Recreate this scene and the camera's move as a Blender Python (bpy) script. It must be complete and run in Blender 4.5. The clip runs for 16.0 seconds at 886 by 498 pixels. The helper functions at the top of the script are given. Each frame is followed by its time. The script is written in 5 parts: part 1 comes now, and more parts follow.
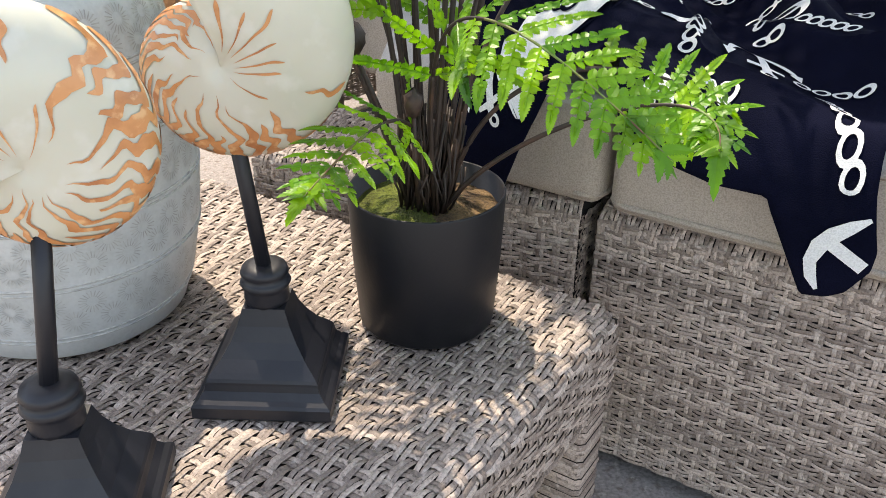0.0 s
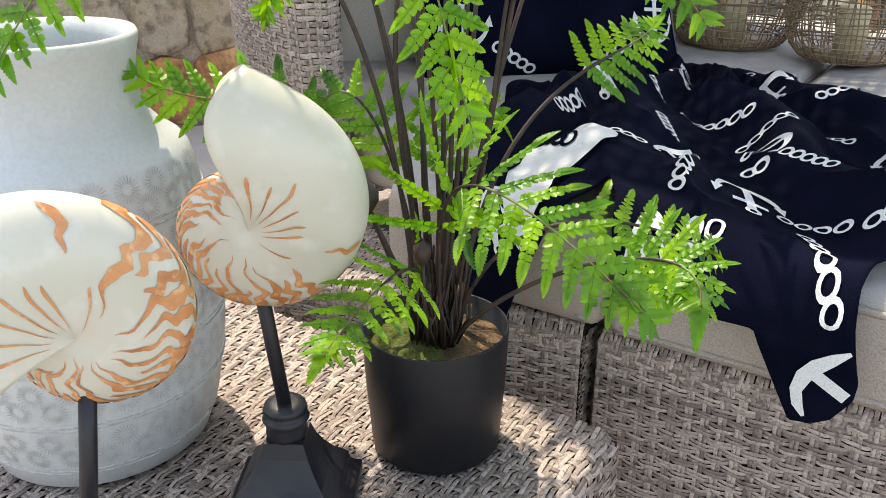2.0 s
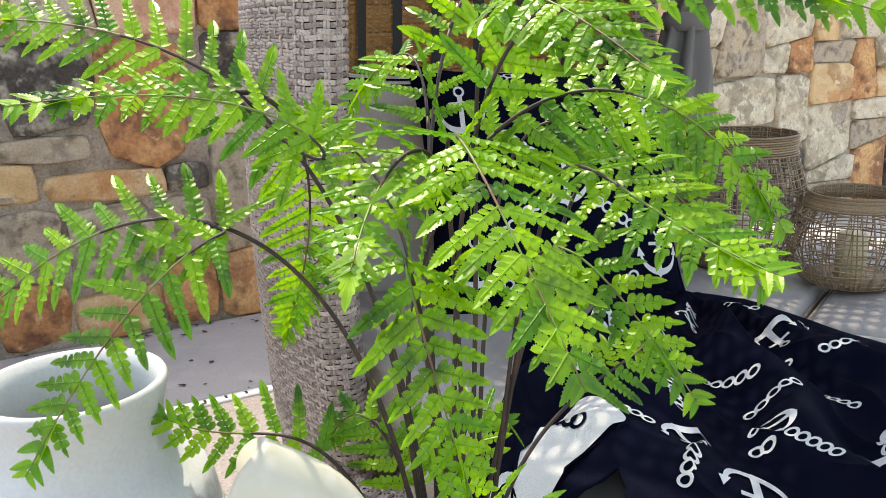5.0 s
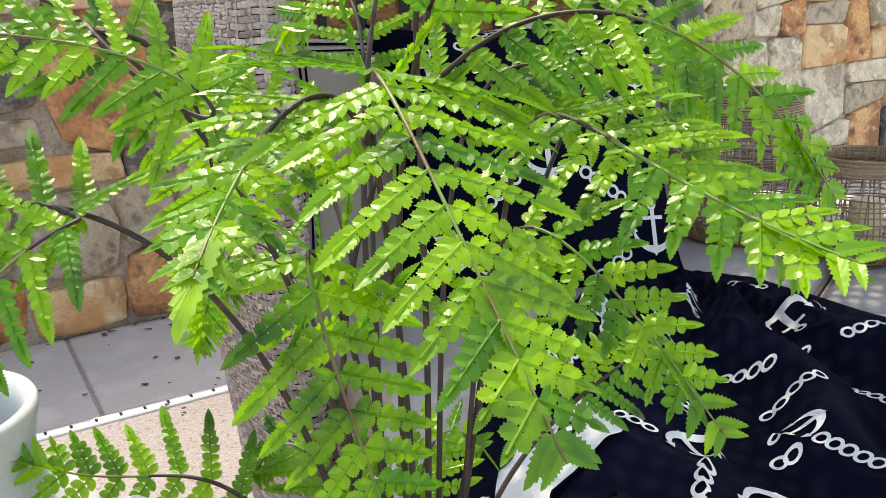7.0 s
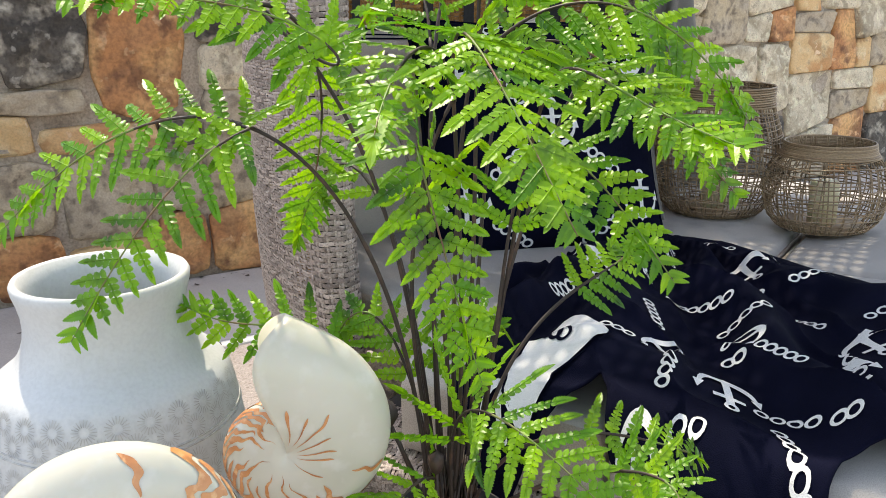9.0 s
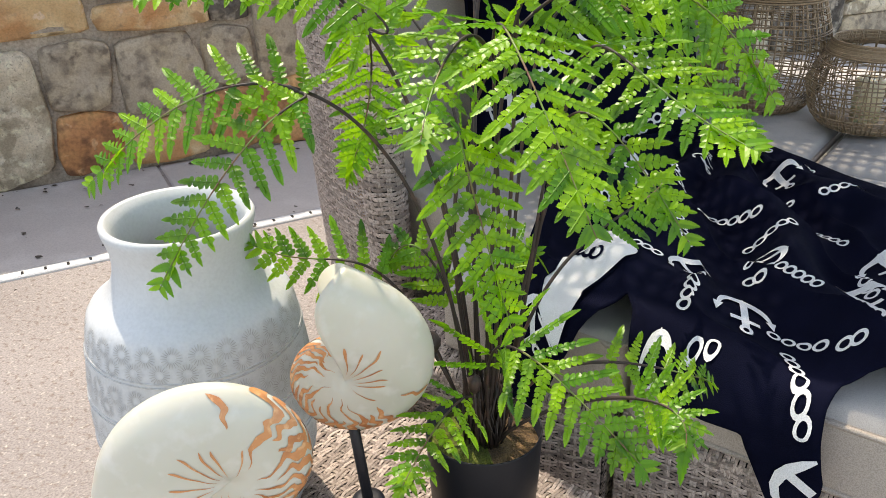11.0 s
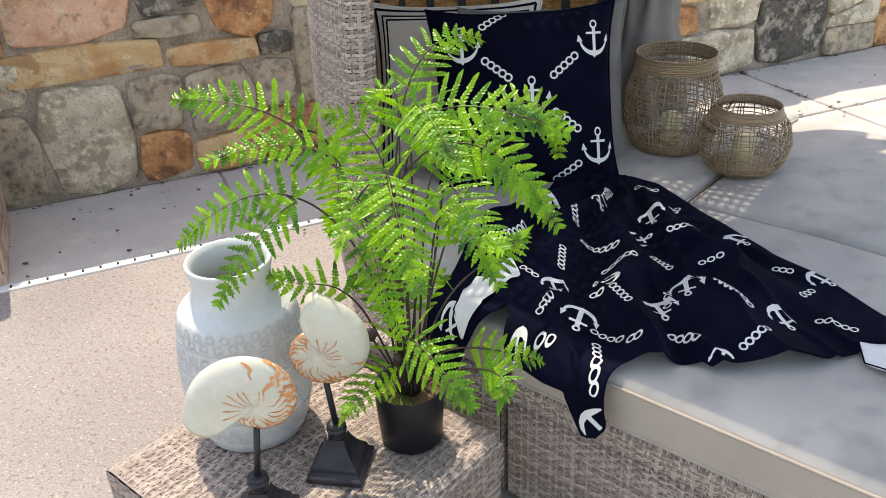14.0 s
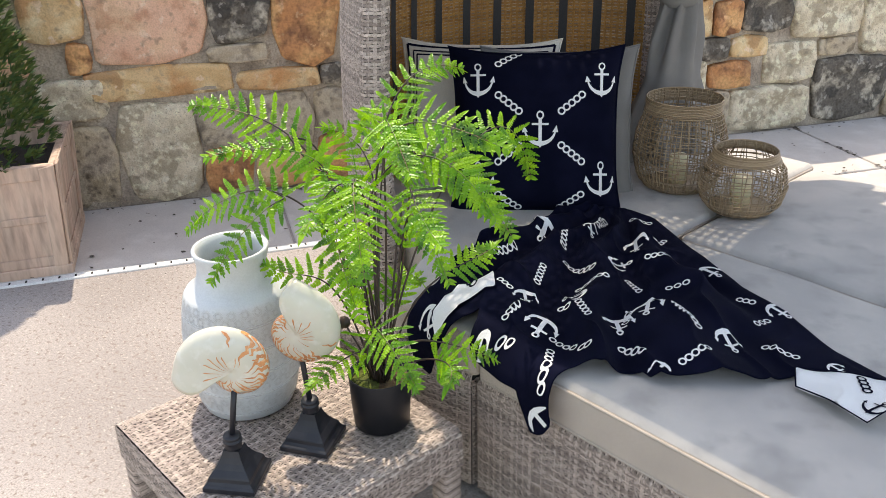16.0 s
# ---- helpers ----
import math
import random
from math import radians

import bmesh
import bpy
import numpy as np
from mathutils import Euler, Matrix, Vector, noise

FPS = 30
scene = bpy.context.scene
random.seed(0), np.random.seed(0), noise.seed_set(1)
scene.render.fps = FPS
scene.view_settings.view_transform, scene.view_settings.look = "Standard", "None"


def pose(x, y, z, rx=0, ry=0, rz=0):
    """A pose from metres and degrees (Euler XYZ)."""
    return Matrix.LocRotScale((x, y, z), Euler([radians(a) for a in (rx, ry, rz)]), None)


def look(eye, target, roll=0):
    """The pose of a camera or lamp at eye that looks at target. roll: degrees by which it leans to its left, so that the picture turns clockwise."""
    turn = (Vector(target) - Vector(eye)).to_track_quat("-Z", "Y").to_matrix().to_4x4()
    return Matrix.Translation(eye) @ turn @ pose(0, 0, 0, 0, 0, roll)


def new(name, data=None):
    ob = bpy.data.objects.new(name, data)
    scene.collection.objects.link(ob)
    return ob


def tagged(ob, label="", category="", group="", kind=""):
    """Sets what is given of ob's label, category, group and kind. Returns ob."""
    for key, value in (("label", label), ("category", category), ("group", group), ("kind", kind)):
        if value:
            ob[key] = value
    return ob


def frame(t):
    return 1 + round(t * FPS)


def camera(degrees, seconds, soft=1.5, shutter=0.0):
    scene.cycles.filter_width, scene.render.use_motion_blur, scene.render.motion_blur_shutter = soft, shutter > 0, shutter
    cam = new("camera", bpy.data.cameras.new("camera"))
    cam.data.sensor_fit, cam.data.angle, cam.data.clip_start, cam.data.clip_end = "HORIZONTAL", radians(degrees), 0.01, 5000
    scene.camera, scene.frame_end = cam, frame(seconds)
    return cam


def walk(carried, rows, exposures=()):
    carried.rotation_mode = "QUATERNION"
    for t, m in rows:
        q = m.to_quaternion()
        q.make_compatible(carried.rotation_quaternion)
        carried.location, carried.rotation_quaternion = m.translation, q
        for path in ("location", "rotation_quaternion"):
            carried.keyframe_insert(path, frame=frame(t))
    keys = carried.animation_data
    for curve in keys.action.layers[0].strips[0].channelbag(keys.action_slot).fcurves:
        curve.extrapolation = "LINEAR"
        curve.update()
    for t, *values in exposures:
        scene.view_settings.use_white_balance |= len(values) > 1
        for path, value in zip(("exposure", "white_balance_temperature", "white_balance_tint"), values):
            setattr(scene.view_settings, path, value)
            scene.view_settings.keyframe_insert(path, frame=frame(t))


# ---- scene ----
cam = camera(54.4, 16.0, soft=0.5)
PATH = [
    (0, (0.138, 0.133, 0.663), (-0.033, 1.881, -0.294), 0.6),
    (0.5, (0.138, 0.136, 0.676), (-0.043, 1.894, -0.26), 0.2),
    (1, (0.137, 0.134, 0.69), (-0.046, 1.908, -0.216), 0.1),
    (1.5, (0.142, 0.125, 0.71), (-0.053, 1.918, -0.155), -0.1),
    (2, (0.144, 0.11, 0.731), (-0.064, 1.928, -0.077), -0.1),
    (2.5, (0.145, 0.1, 0.777), (-0.077, 1.947, 0.045), -0.3),
    (3, (0.144, 0.09, 0.829), (-0.087, 1.97, 0.188), -0.4),
    (3.5, (0.146, 0.077, 0.874), (-0.099, 1.985, 0.325), -1.0),
    (4, (0.147, 0.08, 0.885), (-0.103, 2.004, 0.4), -1.0),
    (6.5, (0.157, 0.25, 0.857), (-0.094, 2.162, 0.328), -2.7),
    (7, (0.159, 0.277, 0.845), (-0.076, 2.188, 0.304), -2.9),
    (7.5, (0.153, 0.277, 0.843), (-0.067, 2.187, 0.291), -2.5),
    (8, (0.15, 0.247, 0.838), (-0.051, 2.159, 0.287), -1.7),
    (8.5, (0.157, 0.136, 0.846), (-0.052, 2.046, 0.291), -1.0),
    (9, (0.143, 0.048, 0.84), (-0.075, 1.959, 0.291), -0.6),
    (9.5, (0.146, 0.027, 0.835), (-0.107, 1.927, 0.266), -0.5),
    (11.8, (0.167, -0.025, 1.107), (-0.151, 1.648, 0.059), -1.4),
    (12, (0.179, -0.069, 1.155), (-0.142, 1.587, 0.081), -1.3),
    (12.5, (0.263, -0.178, 1.219), (-0.09, 1.465, 0.134), -1.7),
    (13, (0.357, -0.238, 1.246), (-0.022, 1.422, 0.196), -2.3),
    (13.5, (0.389, -0.332, 1.279), (-0.018, 1.354, 0.283), -2.7),
    (14, (0.432, -0.42, 1.297), (-0.004, 1.287, 0.35), -2.6),
    (14.5, (0.557, -0.447, 1.304), (0.073, 1.27, 0.4), -2.1),
    (15, (0.659, -0.473, 1.312), (0.119, 1.242, 0.436), -1.4),
    (15.5, (0.682, -0.523, 1.302), (0.083, 1.181, 0.444), -1.1),
    (16, (0.683, -0.54, 1.309), (0.042, 1.152, 0.457), -1.2),
]
EXPOSURES = [(0.0, 1.76, 7600.0, 11.0), (3.5, 1.65, 7600.0, 11.0), (7.0, 1.63, 7600.0, 11.0), (9.5, 1.53, 7600.0, 11.0), (12.3, 1.46, 7600.0, 11.0), (16.0, 1.59, 7600.0, 11.0)]
walk(cam, [(t, look(eye, target, roll)) for t, eye, target, roll in PATH], EXPOSURES)

# ---- world and light ----
world = bpy.data.worlds.new("world")
scene.world = world
world.use_nodes = True
sky = world.node_tree.nodes.new("ShaderNodeTexSky")
sky.sky_type, sky.sun_disc = "NISHITA", False
SUN_FROM = Vector((-0.50, 0.82, 1.95)).normalized()
sky.sun_elevation = math.asin(SUN_FROM.z)
sky.sun_rotation = math.atan2(SUN_FROM.x, SUN_FROM.y)
haze = world.node_tree.nodes.new("ShaderNodeHueSaturation")
haze.inputs["Saturation"].default_value = 0.83
world.node_tree.links.new(sky.outputs[0], haze.inputs["Color"])
world.node_tree.links.new(haze.outputs[0], world.node_tree.nodes["Background"].inputs[0])
world.node_tree.nodes["Background"].inputs[1].default_value = 0.15
sun = new("sun", bpy.data.lights.new("sun", "SUN"))
sun.data.energy, sun.data.angle, sun.data.color = 1.7, radians(0.6), (1.0, 0.95, 0.87)
sun.matrix_world = look(SUN_FROM * 20, (0, 0, 0))

# ---- materials ----
def mat(name, base, rough=0.6, metal=0.0, vary=(), grain=0.0, grain_size=200.0, bump=0.0, bump_size=300.0, spec=0.5, coat=0.0, island=None, rnd=None, stretch=None, sss=0.0, trans=0.0, relief=0.0, relief_size=16.0):
    """A principled material: base colour, stains at one scale, grain at another, relief."""
    m = bpy.data.materials.new(name)
    m.use_nodes = True
    t = m.node_tree
    b = t.nodes["Principled BSDF"]
    b.inputs["Roughness"].default_value, b.inputs["Metallic"].default_value = rough, metal
    b.inputs["Specular IOR Level"].default_value, b.inputs["Coat Weight"].default_value = spec, coat
    n = lambda kind, **k: [setattr(x, a, v) or x for x in [t.nodes.new(kind)] for a, v in (k or {"label": ""}).items()][-1]
    link = t.links.new
    tc = n("ShaderNodeTexCoord")
    vec = tc.outputs["Object"]
    if stretch:
        mp = n("ShaderNodeMapping")
        mp.inputs["Scale"].default_value = stretch
        link(vec, mp.inputs[0])
        vec = mp.outputs[0]
    rgb = n("ShaderNodeRGB")
    rgb.outputs[0].default_value = (*base, 1)
    col = rgb.outputs[0]

    def mix(a, colour, fac, kind="MIX"):
        x = n("ShaderNodeMix", data_type="RGBA", blend_type=kind)
        link(a, x.inputs[6])
        x.inputs[7].default_value = (*colour, 1)
        link(fac, x.inputs[0]) if not isinstance(fac, float) else None
        return x.outputs[2]

    def ramp(src, lo, hi):
        r = n("ShaderNodeMapRange")
        r.inputs[1].default_value, r.inputs[2].default_value = lo, hi
        link(src, r.inputs[0])
        return r.outputs[0]

    def cloud(size, detail=4.0):
        x = n("ShaderNodeTexNoise")
        x.inputs["Scale"].default_value, x.inputs["Detail"].default_value = size, detail
        link(vec, x.inputs["Vector"])
        return x.outputs["Fac"]

    if island:
        g = n("ShaderNodeNewGeometry")
        col = mix(col, island, g.outputs["Random Per Island"])
    if rnd:
        o = n("ShaderNodeObjectInfo")
        col = mix(col, rnd, o.outputs["Random"])
    for colour, size, lo, hi in vary:
        col = mix(col, colour, ramp(cloud(size), lo, hi))
    if grain:
        col = mix(col, (1 - grain,) * 3, ramp(cloud(grain_size, 6.0), 0.4, 0.7), "MULTIPLY")
    link(col, b.inputs["Base Color"])
    if bump:
        x = n("ShaderNodeBump")
        x.inputs["Strength"].default_value, x.inputs["Distance"].default_value = bump, 0.002
        link(cloud(bump_size, 5.0), x.inputs["Height"])
        link(x.outputs[0], b.inputs["Normal"])
        if relief:
            y = n("ShaderNodeBump")
            y.inputs["Strength"].default_value, y.inputs["Distance"].default_value = 1.0, relief
            link(cloud(relief_size, 9.0), y.inputs["Height"])
            link(y.outputs[0], x.inputs["Normal"])
    if sss:
        b.inputs["Subsurface Weight"].default_value, b.inputs["Subsurface Scale"].default_value = sss, 0.01
        b.inputs["Subsurface Radius"].default_value = (1.0, 0.6, 0.4)
    if trans:
        tr = n("ShaderNodeBsdfTranslucent")
        link(col, tr.inputs[0])
        ms = n("ShaderNodeMixShader")
        ms.inputs[0].default_value = trans
        link(b.outputs[0], ms.inputs[1])
        link(tr.outputs[0], ms.inputs[2])
        link(ms.outputs[0], t.nodes["Material Output"].inputs[0])
    return m


M_WICKER = mat("wicker", (0.66, 0.54, 0.46), 0.46, island=(0.245, 0.19, 0.158), vary=[((0.17, 0.128, 0.105), 240, 0.54, 0.70), ((0.64, 0.55, 0.48), 120, 0.58, 0.72)], grain=0.35, grain_size=520, bump=0.6, bump_size=900)
# Near-black on purpose: the shade in the weave's gaps is in this colour.
M_WEAVE_SHADE = mat("weave_gap_shade", (0.022, 0.017, 0.014), 0.8, grain=0.3)
M_CUSHION_TOP = mat("grey_canvas", (0.425, 0.40, 0.37), 0.9, vary=[((0.52, 0.485, 0.44), 5, 0.42, 0.66), ((0.35, 0.33, 0.305), 11, 0.52, 0.72)], grain=0.25, grain_size=900, bump=0.35, bump_size=1200)
# Warmer, lighter copy of the canvas: reflected light mixed into the colour.
M_CUSHION_SIDE = mat("bounce_lit_canvas", (0.50, 0.43, 0.36), 0.9, vary=[((0.43, 0.37, 0.31), 5, 0.45, 0.7)], grain=0.35, grain_size=700, bump=0.5, bump_size=1100)
M_NAVY = mat("navy_knit", (0.0026, 0.0035, 0.0125), 0.95, vary=[((0.0055, 0.0065, 0.020), 12, 0.4, 0.7)], grain=0.4, grain_size=900, bump=0.6, bump_size=900, spec=0.06)
M_WHITE_KNIT = mat("white_knit", (0.78, 0.78, 0.76), 0.95, grain=0.2, grain_size=700, bump=0.6, bump_size=900, spec=0.2)
M_BLACK_POT = mat("black_plastic", (0.0075, 0.0078, 0.010), 0.42, vary=[((0.011, 0.011, 0.014), 8, 0.4, 0.7)], bump=0.06, bump_size=300, spec=0.32)
M_BLACK_WOOD = mat("black_lacquer", (0.009, 0.0095, 0.014), 0.48, vary=[((0.018, 0.018, 0.022), 30, 0.45, 0.7)], bump=0.12, bump_size=150)
M_VASE = mat("white_ceramic", (0.56, 0.575, 0.57), 0.5, vary=[((0.49, 0.495, 0.48), 18, 0.45, 0.75)], grain=0.08, grain_size=300, bump=0.15, bump_size=200)
M_VASE_MARK = mat("vase_incised_glaze", (0.515, 0.515, 0.495), 0.8, grain=0.3)
M_SHELL = mat("cream_shell", (0.61, 0.585, 0.48), 0.28, vary=[((0.55, 0.53, 0.42), 14, 0.4, 0.7), ((0.66, 0.64, 0.56), 45, 0.55, 0.75)], coat=0.25, bump=0.08, bump_size=60, sss=0.15)
M_STRIPE = mat("orange_shell_stripe", (0.62, 0.27, 0.10), 0.32, vary=[((0.42, 0.15, 0.05), 60, 0.45, 0.7), ((0.74, 0.42, 0.20), 150, 0.55, 0.7)], coat=0.2)
M_LEAF = mat("fern_leaf", (0.115, 0.33, 0.008), 0.33, rnd=(0.32, 0.58, 0.011), vary=[((0.030, 0.12, 0.010), 25, 0.5, 0.72)], spec=0.55, bump=0.15, bump_size=400, trans=0.48)
M_STEM = mat("fern_stem", (0.030, 0.019, 0.014), 0.55, vary=[((0.075, 0.038, 0.023), 60, 0.5, 0.7)], bump=0.3, bump_size=200)
M_RACHIS = mat("green_rachis", (0.13, 0.22, 0.035), 0.5, vary=[((0.16, 0.07, 0.04), 25, 0.45, 0.65)], bump=0.2)
M_MOSS = mat("moss", (0.13, 0.16, 0.02), 0.95, vary=[((0.07, 0.08, 0.012), 40, 0.4, 0.6)], grain=0.6, grain_size=500, bump=0.9, bump_size=500)
M_COIR = mat("coir", (0.24, 0.15, 0.07), 0.95, vary=[((0.10, 0.06, 0.03), 60, 0.4, 0.6)], grain=0.6, grain_size=500, bump=0.9, bump_size=500)
M_GROUND = mat("washed_aggregate", (0.320, 0.284, 0.264), 0.9, vary=[((0.40, 0.360, 0.335), 1.5, 0.4, 0.65), ((0.25, 0.205, 0.178), 78, 0.55, 0.66), ((0.53, 0.475, 0.42), 105, 0.58, 0.72)], grain=0.4, grain_size=240, bump=1.0, bump_size=90)
M_SLAB = mat("grey_concrete", (0.54, 0.495, 0.455), 0.85, vary=[((0.45, 0.415, 0.385), 2.2, 0.4, 0.7), ((0.60, 0.56, 0.52), 9, 0.5, 0.75)], grain=0.15, grain_size=220, bump=0.3, bump_size=200)
M_MORTAR = mat("mortar", (0.52, 0.445, 0.355), 0.95, vary=[((0.30, 0.245, 0.195), 9, 0.4, 0.7)], grain=0.35, grain_size=130, bump=0.9, bump_size=130, relief=0.012, relief_size=40)
M_DRAIN = mat("drain_grate", (0.72, 0.72, 0.70), 0.6, grain=0.2)
# Colour of the drain slots: the shade inside an opening, painted.
M_SLOT_SHADE = mat("slot_shade", (0.015, 0.013, 0.012), 0.9, grain=0.2)
M_DEBRIS = mat("leaf_litter", (0.05, 0.038, 0.028), 0.9, rnd=(0.10, 0.08, 0.06), grain=0.3)
M_RATTAN = mat("rattan_strand", (0.42, 0.30, 0.18), 0.55, island=(0.25, 0.165, 0.09), grain=0.3, grain_size=300, bump=0.2)
M_CANDLE = mat("ivory_candle", (0.66, 0.58, 0.38), 0.5, vary=[((0.70, 0.60, 0.38), 25, 0.4, 0.7)], sss=0.3)
M_BACK_WEAVE = mat("golden_brown_weave", (0.60, 0.35, 0.12), 0.6, island=(0.44, 0.24, 0.08), grain=0.4, grain_size=300, bump=0.3, trans=0.45)
M_STRAP = mat("charcoal_strap", (0.035, 0.035, 0.038), 0.8, grain=0.3, bump=0.3)
M_CANOPY = mat("canopy_fabric", (0.45, 0.43, 0.40), 0.9, grain=0.15, grain_size=900, trans=0.5)
M_CURTAIN = mat("grey_curtain", (0.19, 0.18, 0.168), 0.9, vary=[((0.24, 0.226, 0.21), 6, 0.4, 0.7)], grain=0.15, grain_size=900, bump=0.3, bump_size=900, trans=0.15)
M_PILLOW_GREY = mat("linen", (0.68, 0.62, 0.54), 0.9, grain=0.3, grain_size=700, bump=0.4, bump_size=900)
M_PLANTER = mat("cedar_planter", (0.60, 0.42, 0.32), 0.75, vary=[((0.38, 0.26, 0.19), 5, 0.45, 0.7), ((0.60, 0.46, 0.36), 9, 0.5, 0.7)], grain=0.35, grain_size=60, bump=0.4, bump_size=120, stretch=(1, 1, 0.15))
M_JUNIPER = mat("juniper_needles", (0.035, 0.085, 0.03), 0.6, island=(0.12, 0.15, 0.035), spec=0.3, trans=0.15)
M_BARK = mat("bark", (0.08, 0.055, 0.04), 0.9, grain=0.4, bump=0.6)
M_SOIL = mat("potting_soil", (0.03, 0.023, 0.018), 0.95, grain=0.5, bump=0.9)
STONES = {
    "pink": mat("pink_sandstone", (0.78, 0.47, 0.32), 0.85, vary=[((0.62, 0.36, 0.235), 7, 0.555, 0.585), ((0.84, 0.60, 0.44), 19, 0.60, 0.64), ((0.800, 0.56, 0.36), 5, 0.5, 0.75), ((0.596, 0.304, 0.190), 14, 0.5, 0.7), ((0.44, 0.28, 0.19), 34, 0.58, 0.74)], grain=0.2, grain_size=170, bump=0.8, bump_size=45, relief=0.012, relief_size=14),
    "rust": mat("rust_sandstone", (0.563, 0.259, 0.108), 0.85, vary=[((0.36, 0.165, 0.075), 7, 0.555, 0.585), ((0.72, 0.42, 0.22), 19, 0.60, 0.64), ((0.762, 0.440, 0.190), 6, 0.45, 0.65), ((0.248, 0.113, 0.057), 16, 0.52, 0.68)], grain=0.35, grain_size=80, bump=0.9, bump_size=40, relief=0.026, relief_size=13),
    "tan": mat("tan_sandstone", (0.696, 0.471, 0.241), 0.85, vary=[((0.50, 0.30, 0.145), 7, 0.555, 0.585), ((0.80, 0.60, 0.40), 19, 0.60, 0.64), ((0.596, 0.304, 0.127), 6, 0.48, 0.66), ((0.800, 0.638, 0.381), 15, 0.5, 0.7), ((0.38, 0.26, 0.15), 30, 0.58, 0.74)], grain=0.2, grain_size=170, bump=0.8, bump_size=50, relief=0.020, relief_size=14),
    "pale": mat("pale_fieldstone", (0.72, 0.62, 0.46), 0.9, vary=[((0.44, 0.37, 0.265), 7, 0.555, 0.585), ((0.74, 0.67, 0.52), 19, 0.60, 0.64), ((0.431, 0.356, 0.247), 9, 0.45, 0.65), ((0.800, 0.744, 0.546), 30, 0.52, 0.68), ((0.30, 0.25, 0.18), 26, 0.55, 0.72), ((0.36, 0.30, 0.23), 140, 0.58, 0.72)], grain=0.22, grain_size=180, bump=1.0, bump_size=32, relief=0.026, relief_size=17),
    "grey": mat("grey_fieldstone", (0.47, 0.39, 0.29), 0.9, vary=[((0.26, 0.21, 0.155), 7, 0.555, 0.585), ((0.52, 0.44, 0.33), 19, 0.60, 0.64), ((0.563, 0.455, 0.305), 7, 0.45, 0.65), ((0.215, 0.175, 0.133), 22, 0.5, 0.7), ((0.20, 0.16, 0.12), 30, 0.55, 0.72)], grain=0.22, grain_size=170, bump=0.9, bump_size=45, relief=0.024, relief_size=13),
    "dark": mat("dark_lichened_stone", (0.140, 0.121, 0.099), 0.9, vary=[((0.075, 0.066, 0.056), 7, 0.555, 0.585), ((0.34, 0.31, 0.265), 19, 0.60, 0.64), ((0.497, 0.440, 0.350), 11, 0.52, 0.64), ((0.083, 0.068, 0.053), 30, 0.5, 0.7)], grain=0.4, grain_size=90, bump=1.0, bump_size=40, relief=0.024, relief_size=15),
}

# ---- helpers of this scene ----
U = Vector((0.889, -0.458, 0)).normalized()     # along the daybed's front
V = Vector((-U.y, U.x, 0))                      # into its depth


def W(u, v, z=0.0):
    return U * u + V * v + Vector((0, 0, z))


def thing(name, at, label, category, group="", kind=""):
    ob = new(name)
    ob.location = at
    ob.empty_display_size = 0.05
    return tagged(ob, label, category, group, kind)


def link_mesh(name, geo, material, parent=None, label="", smooth=True):
    me = bpy.data.meshes.new(name)
    if isinstance(geo, bmesh.types.BMesh):
        geo.to_mesh(me)
        geo.free()
    else:
        me.from_pydata([tuple(v) for v in geo[0]], [], geo[1])
    me.materials.append(material)
    if smooth:
        me.polygons.foreach_set("use_smooth", [True] * len(me.polygons))
    me.update()
    ob = new(name, me)
    if parent is not None:
        ob.parent = parent
        if parent.type == "EMPTY":
            ob.matrix_parent_inverse = Matrix.Translation(-Vector(parent.location))
    if label:
        ob["label"] = label
    return ob


part = link_mesh


def woven(name, geo, material, parent, label="woven strands of resin wicker"):
    return tagged(part(name, geo, material, parent, label), kind="stuff")


def box(lo, hi, frame_of=lambda p: p, bevel=0.0, seg=2):
    """A bevelled box between two corners, mapped by frame_of."""
    bm = bmesh.new()
    bmesh.ops.create_cube(bm, size=1)
    for v in bm.verts:
        v.co = Vector([lo[i] + (v.co[i] + 0.5) * (hi[i] - lo[i]) for i in range(3)])
    if bevel:
        bmesh.ops.bevel(bm, geom=bm.edges[:], offset=bevel, segments=seg, profile=0.5, affect="EDGES")
    for v in bm.verts:
        v.co = frame_of(v.co)
    bmesh.ops.recalc_face_normals(bm, faces=bm.faces[:])
    return bm


def uvz(p):
    return W(p.x, p.y, p.z)


def lathe(profile, centre, n=64, squash=1.0):
    """Revolves (radius, height) pairs about an upright axis."""
    vs, fs = [], []
    for r, z in profile:
        for k in range(n):
            a = 2 * math.pi * k / n
            vs.append((centre[0] + r * math.cos(a), centre[1] + r * math.sin(a) * squash, centre[2] + z))
    for i in range(len(profile) - 1):
        for k in range(n):
            a, b = i * n + k, i * n + (k + 1) % n
            fs.append((a, b, b + n, a + n))
    return vs, fs


def tube(points, radius, n=6, taper=None):
    """A tube along points; taper gives the radius factor at each share of the length."""
    vs, fs = [], []
    pts = [Vector(p) for p in points]
    for i, p in enumerate(pts):
        d = (pts[min(i + 1, len(pts) - 1)] - pts[max(i - 1, 0)]).normalized()
        a = d.cross(Vector((0, 0, 1)) if abs(d.z) < 0.9 else Vector((1, 0, 0))).normalized()
        b = d.cross(a)
        r = radius * (taper(i / (len(pts) - 1)) if taper else 1.0)
        for k in range(n):
            w = 2 * math.pi * k / n
            vs.append(p + a * (r * math.cos(w)) + b * (r * math.sin(w)))
    for i in range(len(pts) - 1):
        for k in range(n):
            x, y = i * n + k, i * n + (k + 1) % n
            fs.append((x, y, y + n, x + n))
    e = len(pts) * n
    fs += [tuple(range(n - 1, -1, -1)), tuple(range(e - n, e))]
    return vs, fs


